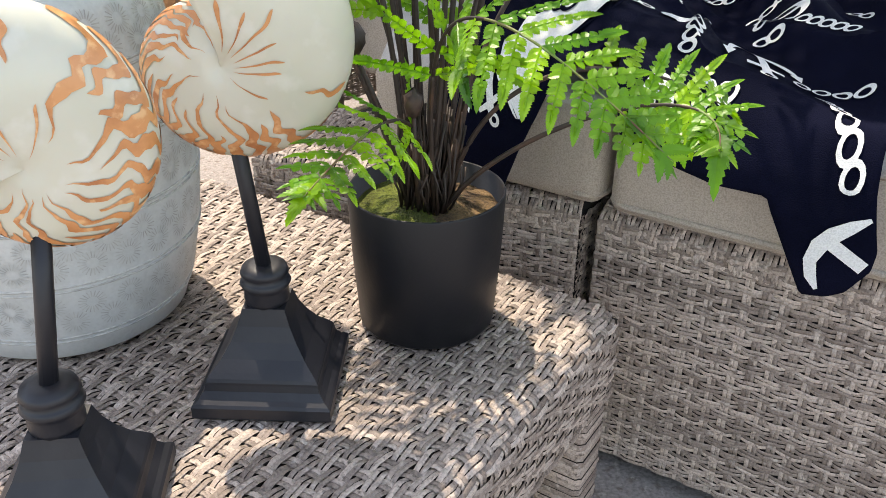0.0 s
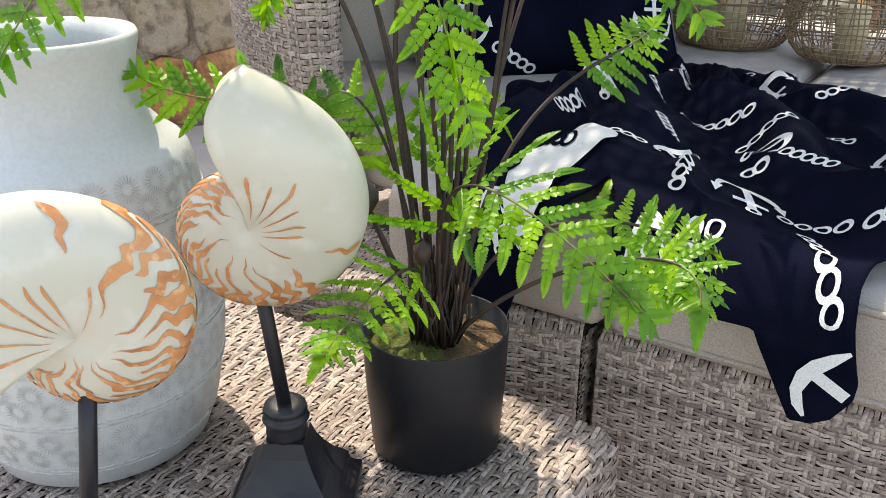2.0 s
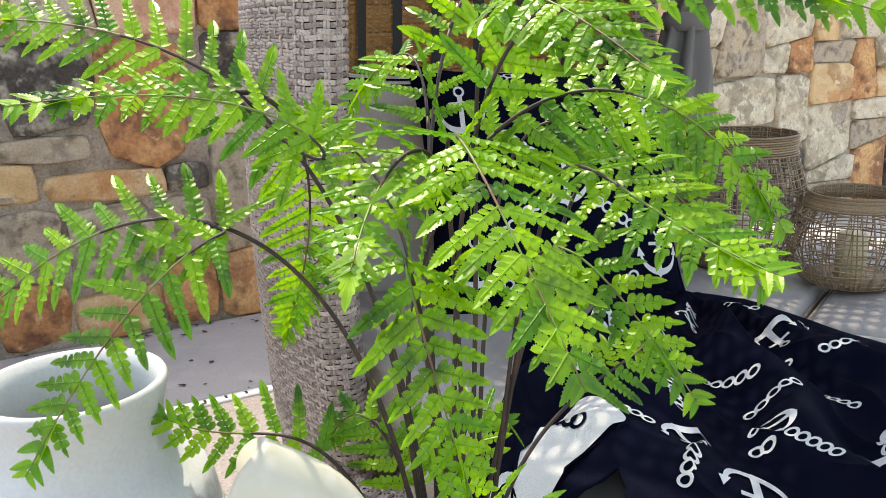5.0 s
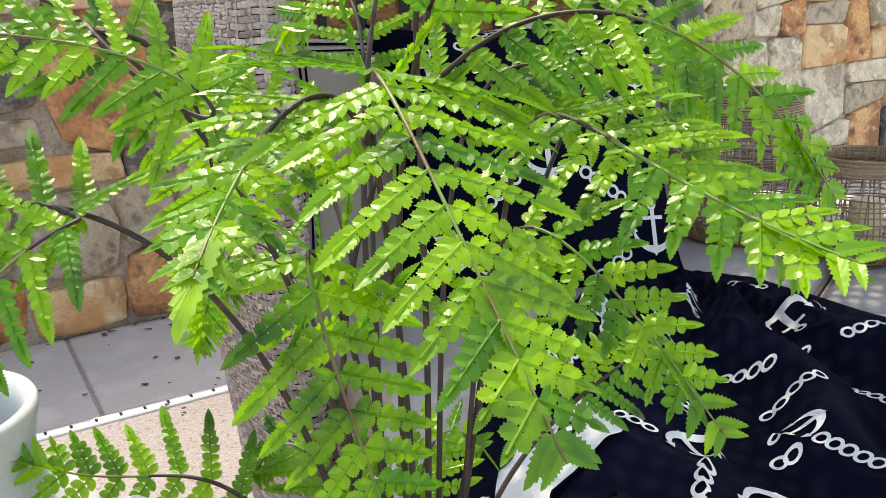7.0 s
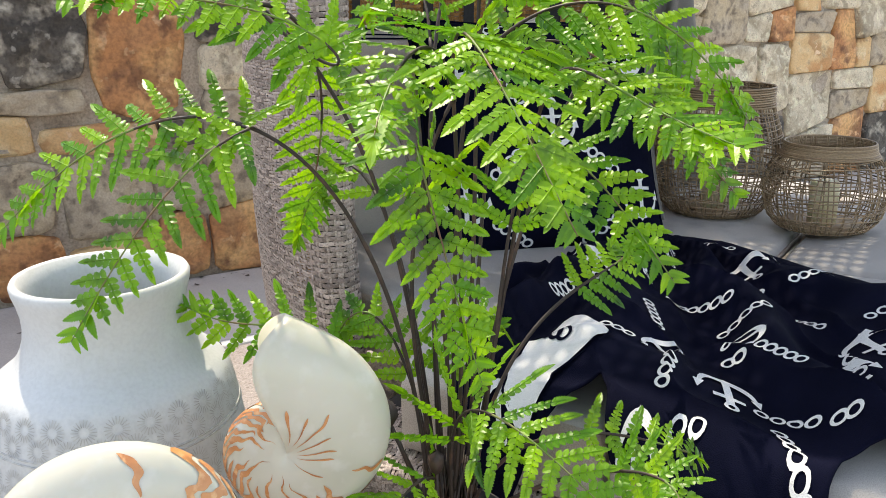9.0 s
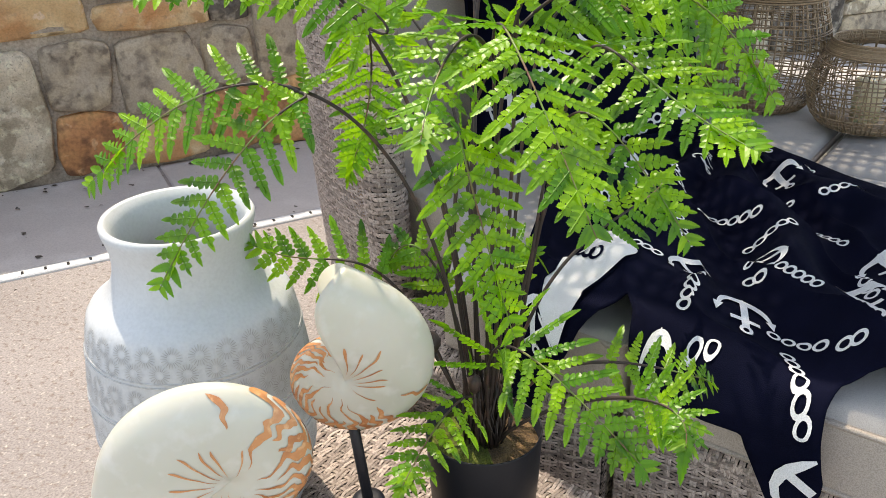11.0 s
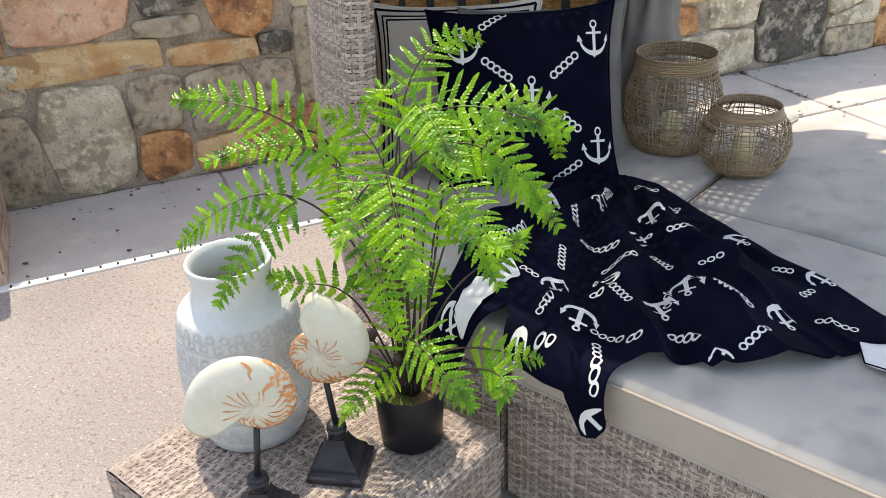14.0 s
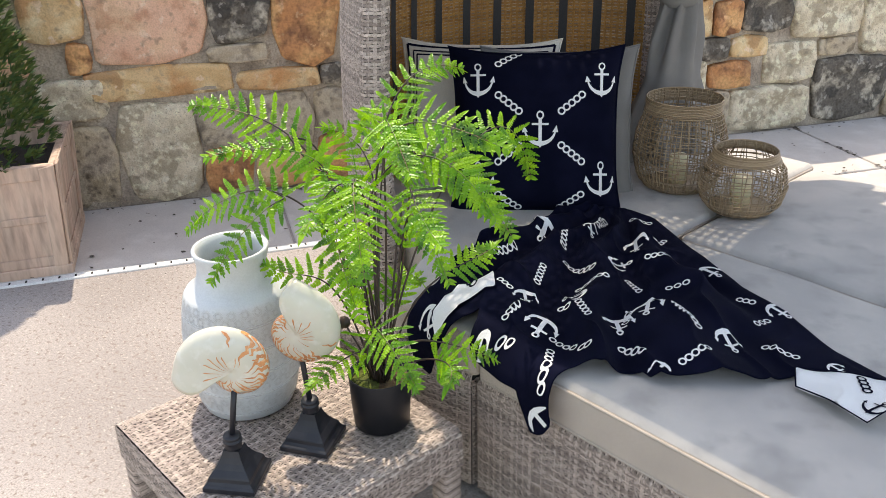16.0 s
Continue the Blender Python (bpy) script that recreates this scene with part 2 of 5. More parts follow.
def join(geos):
    vs, fs = [], []
    for v, f in geos:
        o = len(vs)
        vs += list(v)
        fs += [tuple(i + o for i in q) for q in f]
    return vs, fs


def bezier(p0, p1, p2, p3, n):
    out = []
    for i in range(n):
        t = i / (n - 1)
        out.append(Vector(p0) * (1 - t) ** 3 + Vector(p1) * 3 * t * (1 - t) ** 2 + Vector(p2) * 3 * t * t * (1 - t) + Vector(p3) * t ** 3)
    return out


def weave(surface, length, breadth, warp=0.0165, row=0.0088, amp=0.0015, strands=2, ribs=3, fill=0.91, bar=0.0040):
    """A woven sheet over surface(s, t) -> points and normals: rows of flat strands run along s, over one pair of bars and under the next."""
    vs, fs = [], []
    n_row = max(2, int(breadth / row))
    step = warp / 6
    n_s = int(length / step) + 1
    s = np.linspace(0, length, n_s)

    def ribbon(S, T, H, across, width):
        """across: 0 widens along t, 1 along s."""
        offs = np.linspace(-0.5, 0.5, ribs)
        base = sum(len(b) for b in vs)
        for o in offs:
            P, N = surface(np.clip(S + (o * width if across else 0), 0, length), np.clip(T + (0 if across else o * width), 0, breadth))
            vs.append(P + N * (H + 0.0009 * (1 - (2 * o) ** 2))[:, None])
        m = len(S)
        i = np.arange(m - 1)
        for k in range(ribs - 1):
            a = base + k * m + i
            fs.append(np.stack([a, a + 1, a + 1 + m, a + m], 1))

    wob = np.random.RandomState(7)
    for j in range(n_row):
        H = amp * np.clip(1.7 * np.cos(np.pi * (s / warp + j % 2)) + 0.55, -1.25, 1.0)
        for k in range(strands):
            w = breadth / n_row / strands
            t0 = (j + (k + 0.5) / strands) * breadth / n_row + wob.uniform(-0.0003, 0.0003)
            lean = 0.0007 * np.sin(np.pi * s / warp + wob.uniform(-0.5, 0.5))
            ribbon(s, t0 + lean + 0.0004 * np.sin(s * 37 + wob.uniform(0, 6)), H + wob.uniform(-0.0003, 0.0003), 0, w * fill * wob.uniform(0.90, 1.02))
    rows = np.arange(n_row)
    T = np.clip((rows[:, None] + np.array((0.12, 0.5, 0.88))).ravel() * breadth / n_row, 0, breadth)
    for i in range(int(length / warp) + 1):
        H = np.repeat(-amp * np.cos(np.pi * (i + rows % 2)), 3)
        H = np.where(H > 0, amp * 0.75, -amp * 1.1)
        H[0::3] *= 0.25
        H[2::3] *= 0.25
        for k in (-0.5, 0.5):
            s0 = min(max(i * warp + k * (bar + 0.0003), 0.001), length - 0.001)
            ribbon(np.full(len(T), s0), T, H, 1, bar)
    return np.concatenate(vs), np.concatenate(fs).tolist()


def sheet(surface, length, breadth, n=24, m=12, sink=0.0035):
    """The plain sheet under a weave."""
    s, t = np.meshgrid(np.linspace(0, length, n), np.linspace(0, breadth, m), indexing="ij")
    P, N = surface(s.ravel(), t.ravel())
    P = P - N * sink
    fs = [(i * m + j, (i + 1) * m + j, (i + 1) * m + j + 1, i * m + j + 1) for i in range(n - 1) for j in range(m - 1)]
    return P, fs


def flat(origin, along, across):
    """A flat surface for weave, from a corner and two unit directions."""
    o, a, b = (np.array(x) for x in (origin, along, across))
    nrm = np.cross(a, b)

    def f(s, t):
        s, t = np.broadcast_arrays(s, t)
        return o + s[:, None] * a + t[:, None] * b, np.broadcast_to(nrm, (len(s), 3))
    return f


def over(origin, out, across, flat_len, drop, r):
    """A surface that climbs a side, rounds its edge, crosses the top and goes down the far side. origin: the near foot."""
    o, a, b = (np.array(x, float) for x in (origin, out, across))
    up = np.array((0, 0, 1.0))
    q = r * np.pi / 2
    d, c = drop - r, flat_len - 2 * r
    total = 2 * d + 2 * q + c

    def f(s, t):
        s, t = np.broadcast_arrays(s, t)
        x, z, nx, nz = (np.zeros(len(s)) for _ in range(4))
        k1, k2, k3, k4 = d, d + q, d + q + c, d + 2 * q + c
        m = s <= k1
        x[m], z[m], nx[m] = 0, s[m], -1
        m = (s > k1) & (s <= k2)
        w = (s[m] - k1) / r
        x[m], z[m], nx[m], nz[m] = r - r * np.cos(w), d + r * np.sin(w), -np.cos(w), np.sin(w)
        m = (s > k2) & (s <= k3)
        x[m], z[m], nz[m] = r + s[m] - k2, drop, 1
        m = (s > k3) & (s <= k4)
        w = (s[m] - k3) / r
        x[m], z[m], nx[m], nz[m] = flat_len - r + r * np.sin(w), d + r * np.cos(w), np.sin(w), np.cos(w)
        m = s > k4
        x[m], z[m], nx[m] = flat_len, d - (s[m] - k4), 1
        return o + x[:, None] * a + z[:, None] * up + t[:, None] * b, nx[:, None] * a + nz[:, None] * up
    return f, total


# ---- the ground, the drain and the stone wall ----
WALL_O = Vector((-1.77, 1.95, 0))
WALL_D = Vector((0.802, 0.597, 0)).normalized()     # along the wall
WALL_N = Vector((WALL_D.y, -WALL_D.x, 0))           # out of it, towards the daybed


def wall_at(s, out, z):
    return WALL_O + WALL_D * s + WALL_N * out + Vector((0, 0, z))


ground = link_mesh("ground", ([(-400, -400, 0), (400, -400, 0), (400, 400, 0), (-400, 400, 0)], [(0, 1, 2, 3)]), M_GROUND)
tagged(ground, "pinkish washed-aggregate concrete patio", "ground", kind="structure")
STRIP = 0.585
pave = thing("pavement", wall_at(0, 0, 0), "strip of smooth pale grey concrete slabs along the stone wall", "pavement", kind="structure")
x = -2.4
for w in (1.6, 1.55, 1.6, 0.93, 1.6, 1.6, 1.5):
    for a, b in ((0.0, STRIP),) if x < 1.4 else ((0.0, 0.62), (0.63, 1.45)):
        part("slab", box((x, a, -0.05), (x + w - 0.01, b - 0.004, 0.006), lambda p: wall_at(p.x, p.y, p.z), 0.004, 1), M_SLAB, pave, smooth=False)
    x += w
drain = thing("slot_drain", wall_at(0, STRIP, 0), "narrow white plastic slot drain set in the patio", "drain", kind="structure")
part("channel", box((-2.4, STRIP, -0.02), (1.4, STRIP + 0.034, 0.007), lambda p: wall_at(p.x, p.y, p.z), 0.003, 1), M_DRAIN, drain, smooth=False)
# Each slot is a near-black block on the channel, painted as a shaded opening.
slot = box((-0.003, STRIP + 0.010, 0.0), (0.003, STRIP + 0.025, 0.0085), lambda p: wall_at(p.x, p.y, p.z))
slot_me = link_mesh("slot", slot, M_SLOT_SHADE, drain, smooth=False)
for i in range(-46, 26):
    if i:
        s_ = slot_me.copy()
        scene.collection.objects.link(s_)
        s_.location = WALL_D * (i * 0.052)

WALL_H = 1.22
wall = thing("wall_stone", wall_at(0, 0, 0), "mixed sandstone and fieldstone rubble wall with mortar joints", "wall", kind="structure")
LOW_H = 0.97     # unseen wall top, lowered past the hood so it shades less of the slabs
part("mortar", box((-2.4, -0.35, -0.1), (2.66, -0.018, WALL_H), lambda p: wall_at(p.x, p.y, p.z)), M_MORTAR, wall, smooth=False)
part("mortar", box((2.66, -0.35, -0.1), (7.0, -0.018, LOW_H), lambda p: wall_at(p.x, p.y, p.z)), M_MORTAR, wall, smooth=False)

# ---- side table ----
T_U0, T_U1, T_V0, T_V1, T_Z = -0.645, -0.143, 0.288, 0.772, 0.273
table = thing("side_table", W(-0.394, 0.53, 0), "grey-brown woven resin wicker side table on the patio", "table")
APRON = 0.085
f, total = over(W(T_U0, T_V0, T_Z - APRON), U, V, T_U1 - T_U0, APRON, 0.02)
woven("tabletop", weave(lambda s, t: f(t, s), T_V1 - T_V0, total), M_WICKER, table, "woven wicker top rounded over its edges")
# Dark sheet under the top stands in for shade between the strands.
part("backing", sheet(f, total, T_V1 - T_V0, 60, 8), M_WEAVE_SHADE, table)
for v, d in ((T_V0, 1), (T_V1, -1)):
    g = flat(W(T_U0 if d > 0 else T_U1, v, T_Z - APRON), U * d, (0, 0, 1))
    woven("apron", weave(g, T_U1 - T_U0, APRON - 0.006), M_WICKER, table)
    part("backing", sheet(g, T_U1 - T_U0, APRON - 0.004), M_WEAVE_SHADE, table)
for u in (T_U0 + 0.001, T_U1 - 0.046):
    for v in (T_V0 + 0.001, T_V1 - 0.046):
        # The leg's core is near-black too, for shade between the wraps.
        leg = part("leg", box((u + 0.002, v + 0.002, 0), (u + 0.043, v + 0.043, T_Z - APRON + 0.02), uvz, 0.006), M_WEAVE_SHADE, table)
        wraps = []
        for k in range(28):
            z, w_ = 0.001 + k * 0.0066, 0.0225 + 0.0006 * math.sin(k * 2.3)
            loop = [W(u + 0.0225 + w_ * x_, v + 0.0225 + w_ * y_, z + dz_) for dz_, e_ in ((0.0, 0.97), (0.0032, 1.0), (0.0063, 0.97)) for x_, y_ in [(e_ * a_, e_ * b_) for a_, b_ in ((-1, -0.8), (-0.8, -1), (0.8, -1), (1, -0.8), (1, 0.8), (0.8, 1), (-0.8, 1), (-1, 0.8))]]
            wraps.append((loop, [(r_ * 8 + q_, r_ * 8 + (q_ + 1) % 8, (r_ + 1) * 8 + (q_ + 1) % 8, (r_ + 1) * 8 + q_) for r_ in (0, 1) for q_ in range(8)]))
        tagged(part("wrapping", join(wraps), M_WICKER, leg, "wicker strand wound round the leg"), kind="stuff")

# ---- daybed ----
bed = thing("daybed", W(-0.2, 1.5, 0), "hooded grey-brown wicker daybed with a woven base", "daybed")
F_Z = 0.305
woven("seat_base", weave(flat(W(-0.215, 0.885, 0.02), U, (0, 0, 1)), 1.25, F_Z - 0.03), M_WICKER, bed)
# Near-black core: the gaps of the base get their shade from its colour.
part("backing", box((-0.213, 0.889, 0.012), (1.035, 2.28, F_Z - 0.006), uvz, 0.01), M_WEAVE_SHADE, bed)
woven("seat_base", weave(flat(W(-0.215, 1.2, 0.02), -V, (0, 0, 1)), 0.315, F_Z - 0.03), M_WICKER, bed)
f, total = over(W(-0.215, 0.885, F_Z - 0.03), V, -U, 0.09, 0.03, 0.016)
woven("edge_roll", weave(lambda s, t: f(s, t - 1.25), 0.075, 1.25), M_WICKER, bed)
HC = (-0.591, 1.596)


def hood_r(z):
    return 0.52 + 0.078 * math.sin(min(max((z + 0.25) / 1.8, 0), 1) * math.pi)


A0 = radians(103)


def hood_surface(z0, r_of, flip=1):
    def f(s, t):
        s, t = np.broadcast_arrays(s, t)
        z = z0 + t
        r = np.array([r_of(q) for q in z])
        a = -A0 - s / 0.59
        u, v = HC[0] + r * np.cos(a), HC[1] + r * np.sin(a)
        P = np.outer(u, np.array(U)) + np.outer(v, np.array(V))
        P[:, 2] = z
        N = (np.outer(np.cos(a), np.array(U)) + np.outer(np.sin(a), np.array(V))) * flip
        return P, N
    return f


ARC = (2 * math.pi - 2 * A0) * 0.59
woven("hood", weave(hood_surface(0.02, hood_r), ARC, 1.70, 0.018, 0.0092, strands=2, ribs=3), M_WICKER, bed, "tall barrel-shaped woven hood")
woven("hood_lining", weave(hood_surface(F_Z, lambda z: hood_r(z) - 0.06, -1), ARC, 1.41, 0.022, 0.0095, strands=1, ribs=2, fill=0.72), M_BACK_WEAVE, bed, "golden-brown woven lining")
for i in range(13):
    s0 = 0.08 + i * (ARC - 0.16) / 12
    g = hood_surface(F_Z, lambda z: hood_r(z) - 0.068, -1)
    part("strap", sheet(lambda s, t, s0=s0, g=g: g(s + s0, t), 0.030, 1.41, 3, 14, 0), M_STRAP, bed)
for a in (-A0, A0):
    def rim(s, t, a=a):
        s, t = np.broadcast_arrays(s, t)
        z = 0.02 + t
        r = np.array([hood_r(q) for q in z]) - 0.03
        w = s / 0.033
        u, v = HC[0] + r * math.cos(a) + np.cos(w) * 0.034, HC[1] + r * math.sin(a) + np.sin(w) * 0.034
        P = np.outer(u, np.array(U)) + np.outer(v, np.array(V))
        P[:, 2] = z
        return P, np.outer(np.cos(w), np.array(U)) + np.outer(np.sin(w), np.array(V))
    woven("hood_rim", weave(rim, 2 * math.pi * 0.033, 1.70, 0.017, 0.0080, strands=1), M_WICKER, bed)
    # Added dark lining supplies the shade behind the rim's strands.
    part("rim_core", sheet(rim, 2 * math.pi * 0.033, 1.70, 16, 24, 0.004), M_WEAVE_SHADE, bed)
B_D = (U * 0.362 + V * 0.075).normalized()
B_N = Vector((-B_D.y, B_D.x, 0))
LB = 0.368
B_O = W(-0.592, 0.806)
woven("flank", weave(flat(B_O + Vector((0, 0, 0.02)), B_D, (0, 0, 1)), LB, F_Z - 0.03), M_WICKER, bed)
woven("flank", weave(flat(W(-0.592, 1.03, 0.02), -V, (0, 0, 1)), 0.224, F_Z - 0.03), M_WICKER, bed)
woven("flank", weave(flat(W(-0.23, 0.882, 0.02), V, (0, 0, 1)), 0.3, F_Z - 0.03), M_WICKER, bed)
# Dark block gives the flank's gaps their shade as a colour.
part("flank_core", box((-0.588, 0, 0.015), (-0.234, 1.0, F_Z - 0.01), lambda p: W(p.x, (0.812 + (p.x + 0.592) * 0.207) * (1 - p.y) + 2.2 * p.y, p.z), 0.0), M_WEAVE_SHADE, bed)
ftop, _ = over(B_O + Vector((0, 0, F_Z - 0.03)), B_N, -B_D, 0.2, 0.03, 0.018)
woven("edge_roll", weave(lambda s, t: ftop(s, t - LB), 0.18, LB), M_WICKER, bed)
SEAT = 0.42


def cushion(name, lo, hi, label, warp=lambda p: p):
    c = thing(name, W((lo[0] + hi[0]) / 2, (lo[1] + hi[1]) / 2, lo[2]), label, "cushion", "seat cushions")
    bm = bmesh.new()
    bmesh.ops.create_cube(bm, size=1)
    for v in bm.verts:
        v.co = Vector([lo[i] + (v.co[i] + 0.5) * (hi[i] - lo[i]) for i in range(3)])
    bmesh.ops.bevel(bm, geom=bm.edges[:], offset=0.02, segments=4, profile=0.6, affect="EDGES")
    bmesh.ops.subdivide_edges(bm, edges=[e for e in bm.edges if e.calc_length() > 0.2], cuts=24, use_grid_fill=True)
    cx, cy = (lo[0] + hi[0]) / 2, (lo[1] + hi[1]) / 2
    for v in bm.verts:
        p = v.co
        ex = 1 - abs(p.x - cx) / ((hi[0] - lo[0]) / 2)
        ey = 1 - abs(p.y - cy) / ((hi[1] - lo[1]) / 2)
        if p.z > hi[2] - 0.004:
            p.z += 0.018 * min(1, 4 * max(0, ex)) ** 0.5 * min(1, 4 * max(0, ey)) ** 0.5 + 0.004 * noise.noise(Vector((p.x * 5, p.y * 5, 3)))
        v.co = uvz(warp(p))
    # Sides take the copy tinted for warm reflected light, the top stays grey.
    for fc in bm.faces:
        fc.material_index = 0 if fc.calc_center_median().z > hi[2] - 0.008 else 1
    bmesh.ops.recalc_face_normals(bm, faces=bm.faces[:])
    body = part("cover", bm, M_CUSHION_TOP, c)
    body.data.materials.append(M_CUSHION_SIDE)
    for z in (lo[2] + 0.012, hi[2] - 0.008):
        pts = []
        r = 0.022
        for (x, y, a0) in ((hi[0] - r, hi[1] - r, 0), (lo[0] + r, hi[1] - r, 90), (lo[0] + r, lo[1] + r, 180), (hi[0] - r, lo[1] + r, 270)):
            for k in range(5):
                a = radians(a0 + k * 22.5)
                pts.append(uvz(warp(Vector((x + (r - 0.001) * math.cos(a), y + (r - 0.001) * math.sin(a), z)))))
        pts.append(pts[0])
        part("piping", tube(pts, 0.0035, 5), M_CUSHION_SIDE, c)
    return c


cushion("seat_cushion", (-0.205, 0.872, F_Z + 0.002), (1.02, 1.575, SEAT - 0.012), "grey canvas seat cushion with sides tinted by reflected light on the daybed")
cushion("seat_cushion", (-0.205, 1.583, F_Z + 0.002), (1.02, 2.27, SEAT - 0.012), "grey canvas seat cushion holding two lanterns")


def round_back(p):
    """Rounds the back of the hooded part's cushion."""
    x, y = p.x, p.y
    k = min(max(0.0, (-0.591 - x) / 0.51), 0.985)
    half = 0.51 * math.sqrt(1 - k * k) + 0.212 * max(0.0, min(1.0, (x + 0.591) / 0.12))
    return Vector((x, 1.596 + (y - 1.575) / 0.7 * half, p.z))


cushion("seat_cushion", (-1.10, 0.875, F_Z + 0.002), (-0.213, 2.275, SEAT - 0.012), "grey canvas seat cushion under the woven hood", round_back)

# ---- canopy and curtain of the daybed ----
canopy = part("canopy", box((-0.62, 1.22, 1.72), (0.85, 2.42, 1.735), uvz, 0.004), M_CANOPY, bed, "grey fabric canopy")
lattice = []
for k in range(47):
    v_ = 1.22 + k * 0.0258
    lattice.append(box((-1.22, v_, 1.722), (-0.62, v_ + 0.0150, 1.726), uvz))
for k in range(24):
    u_ = -1.22 + k * 0.0258
    lattice.append(box((u_, 1.22, 1.7265), (u_ + 0.0150, 2.42, 1.7305), uvz))
geos = []
for b_ in lattice:
    b_.verts.index_update()
    geos.append(([v.co.copy() for v in b_.verts], [tuple(v.index for v in q.verts) for q in b_.faces]))
    b_.free()
tagged(part("hood_top", join(geos), M_WICKER, bed, "open woven top of the hood"), kind="stuff")
cur = thing("curtain", W(-0.55, 2.10, 0.42), "grey fabric curtain tied back beside the hood", "curtain")


def drape(path, r_of, n_fold, n=48, m=24):
    vs, fs = [], []
    for i in range(m):
        t = i / (m - 1)
        c = path(t)
        for k in range(n):
            a = 2 * math.pi * k / n
            r = r_of(t) * (1 + 0.30 * math.sin(a * n_fold + 2.0 * math.sin(3 * t)) * min(1, abs(t - 0.5) * 4))
            vs.append(c + U * (r * math.cos(a)) * 0.55 + V * (r * math.sin(a)))
    for i in range(m - 1):
        for k in range(n):
            fs.append((i * n + k, i * n + (k + 1) % n, (i + 1) * n + (k + 1) % n, (i + 1) * n + k))
    return vs, fs


part("skirt", drape(lambda t: W(-0.60, 2.08 + 0.03 * t, 0.43 + 0.45 * t), lambda t: 0.175 - 0.11 * t ** 0.9, 7), M_CURTAIN, cur)
part("swag", drape(lambda t: W(-0.60 + 0.20 * t, 2.11 + 0.14 * t, 0.89 + 0.5 * t), lambda t: 0.062 + 0.13 * t, 8), M_CURTAIN, cur)
part("tie_band", drape(lambda t: W(-0.60, 2.11, 0.865 + 0.04 * t), lambda t: 0.074, 0, 32, 4), M_CURTAIN, cur, "narrow tie band")

# ---- pillows ----
def pillow_surface(centre, x_dir, up_dir, half, thick):
    X, Y = Vector(x_dir).normalized(), Vector(up_dir).normalized()
    Y = (Y - X * X.dot(Y)).normalized()
    N = X.cross(Y)

    def f(x, y, side=1, lift=0.0):
        """x, y from -1 to 1."""
        pinch = 1 - 0.10 * (1 - abs(y) ** 3) * abs(x) ** 4
        pinchy = 1 - 0.10 * (1 - abs(x) ** 3) * abs(y) ** 4
        h = thick * (max(0, 1 - abs(x) ** 2.6) * max(0, 1 - abs(y) ** 2.6)) ** 0.55
        h += 0.004 * noise.noise(Vector((x * 2.5, y * 2.5, side))) * min(1, h * 60)
        return Vector(centre) + X * (half * x * pinch) + Y * (half * y * pinchy) + N * (side * (h + 0.002 + lift))
    return f


def pillow(name, f, material, label, group="pillows"):
    p = thing(name, f(0, -1), label, "pillow", group)
    n = 28
    vs, fs = [], []
    for side in (1, -1):
        o = len(vs)
        for i in range(n + 1):
            for j in range(n + 1):
                vs.append(f(i * 2 / n - 1, j * 2 / n - 1, side))
        for i in range(n):
            for j in range(n):
                q = (o + i * (n + 1) + j, o + (i + 1) * (n + 1) + j, o + (i + 1) * (n + 1) + j + 1, o + i * (n + 1) + j + 1)
                fs.append(q if side > 0 else q[::-1])
    part("cover", (vs, fs), material, p)
    edge = [f(x, y) for x, y in [(-1 + k / 8, -1) for k in range(16)] + [(1, -1 + k / 8) for k in range(16)] + [(1 - k / 8, 1) for k in range(16)] + [(-1, 1 - k / 8) for k in range(17)]]
    part("seam", tube(edge, 0.0035, 5), material, p)
    return p


def ring(cx, cy, r, w, sx=1.0, rot=0.0, n=14):
    c, s = math.cos(rot), math.sin(rot)
    vs = []
    for q in (r, r - w):
        for k in range(n):
            a = 2 * math.pi * k / n
            x, y = q * math.cos(a) * sx, q * math.sin(a)
            vs.append((cx + x * c - y * s, cy + x * s + y * c))
    return vs, [(k, (k + 1) % n, n + (k + 1) % n, n + k) for k in range(n)]


def strip2(pts, widths):
    vs = []
    for i, (x, y) in enumerate(pts):
        a, b = pts[max(i - 1, 0)], pts[min(i + 1, len(pts) - 1)]
        dx, dy = b[0] - a[0], b[1] - a[1]
        l = math.hypot(dx, dy) or 1
        w = widths[i] / 2
        vs += [(x - dy / l * w, y + dx / l * w), (x + dy / l * w, y - dx / l * w)]
    return vs, [(2 * i, 2 * i + 1, 2 * i + 3, 2 * i + 2) for i in range(len(pts) - 1)]


def line2(a, b, w, n=6):
    return strip2([(a[0] + (b[0] - a[0]) * i / n, a[1] + (b[1] - a[1]) * i / n) for i in range(n + 1)], [w] * (n + 1))


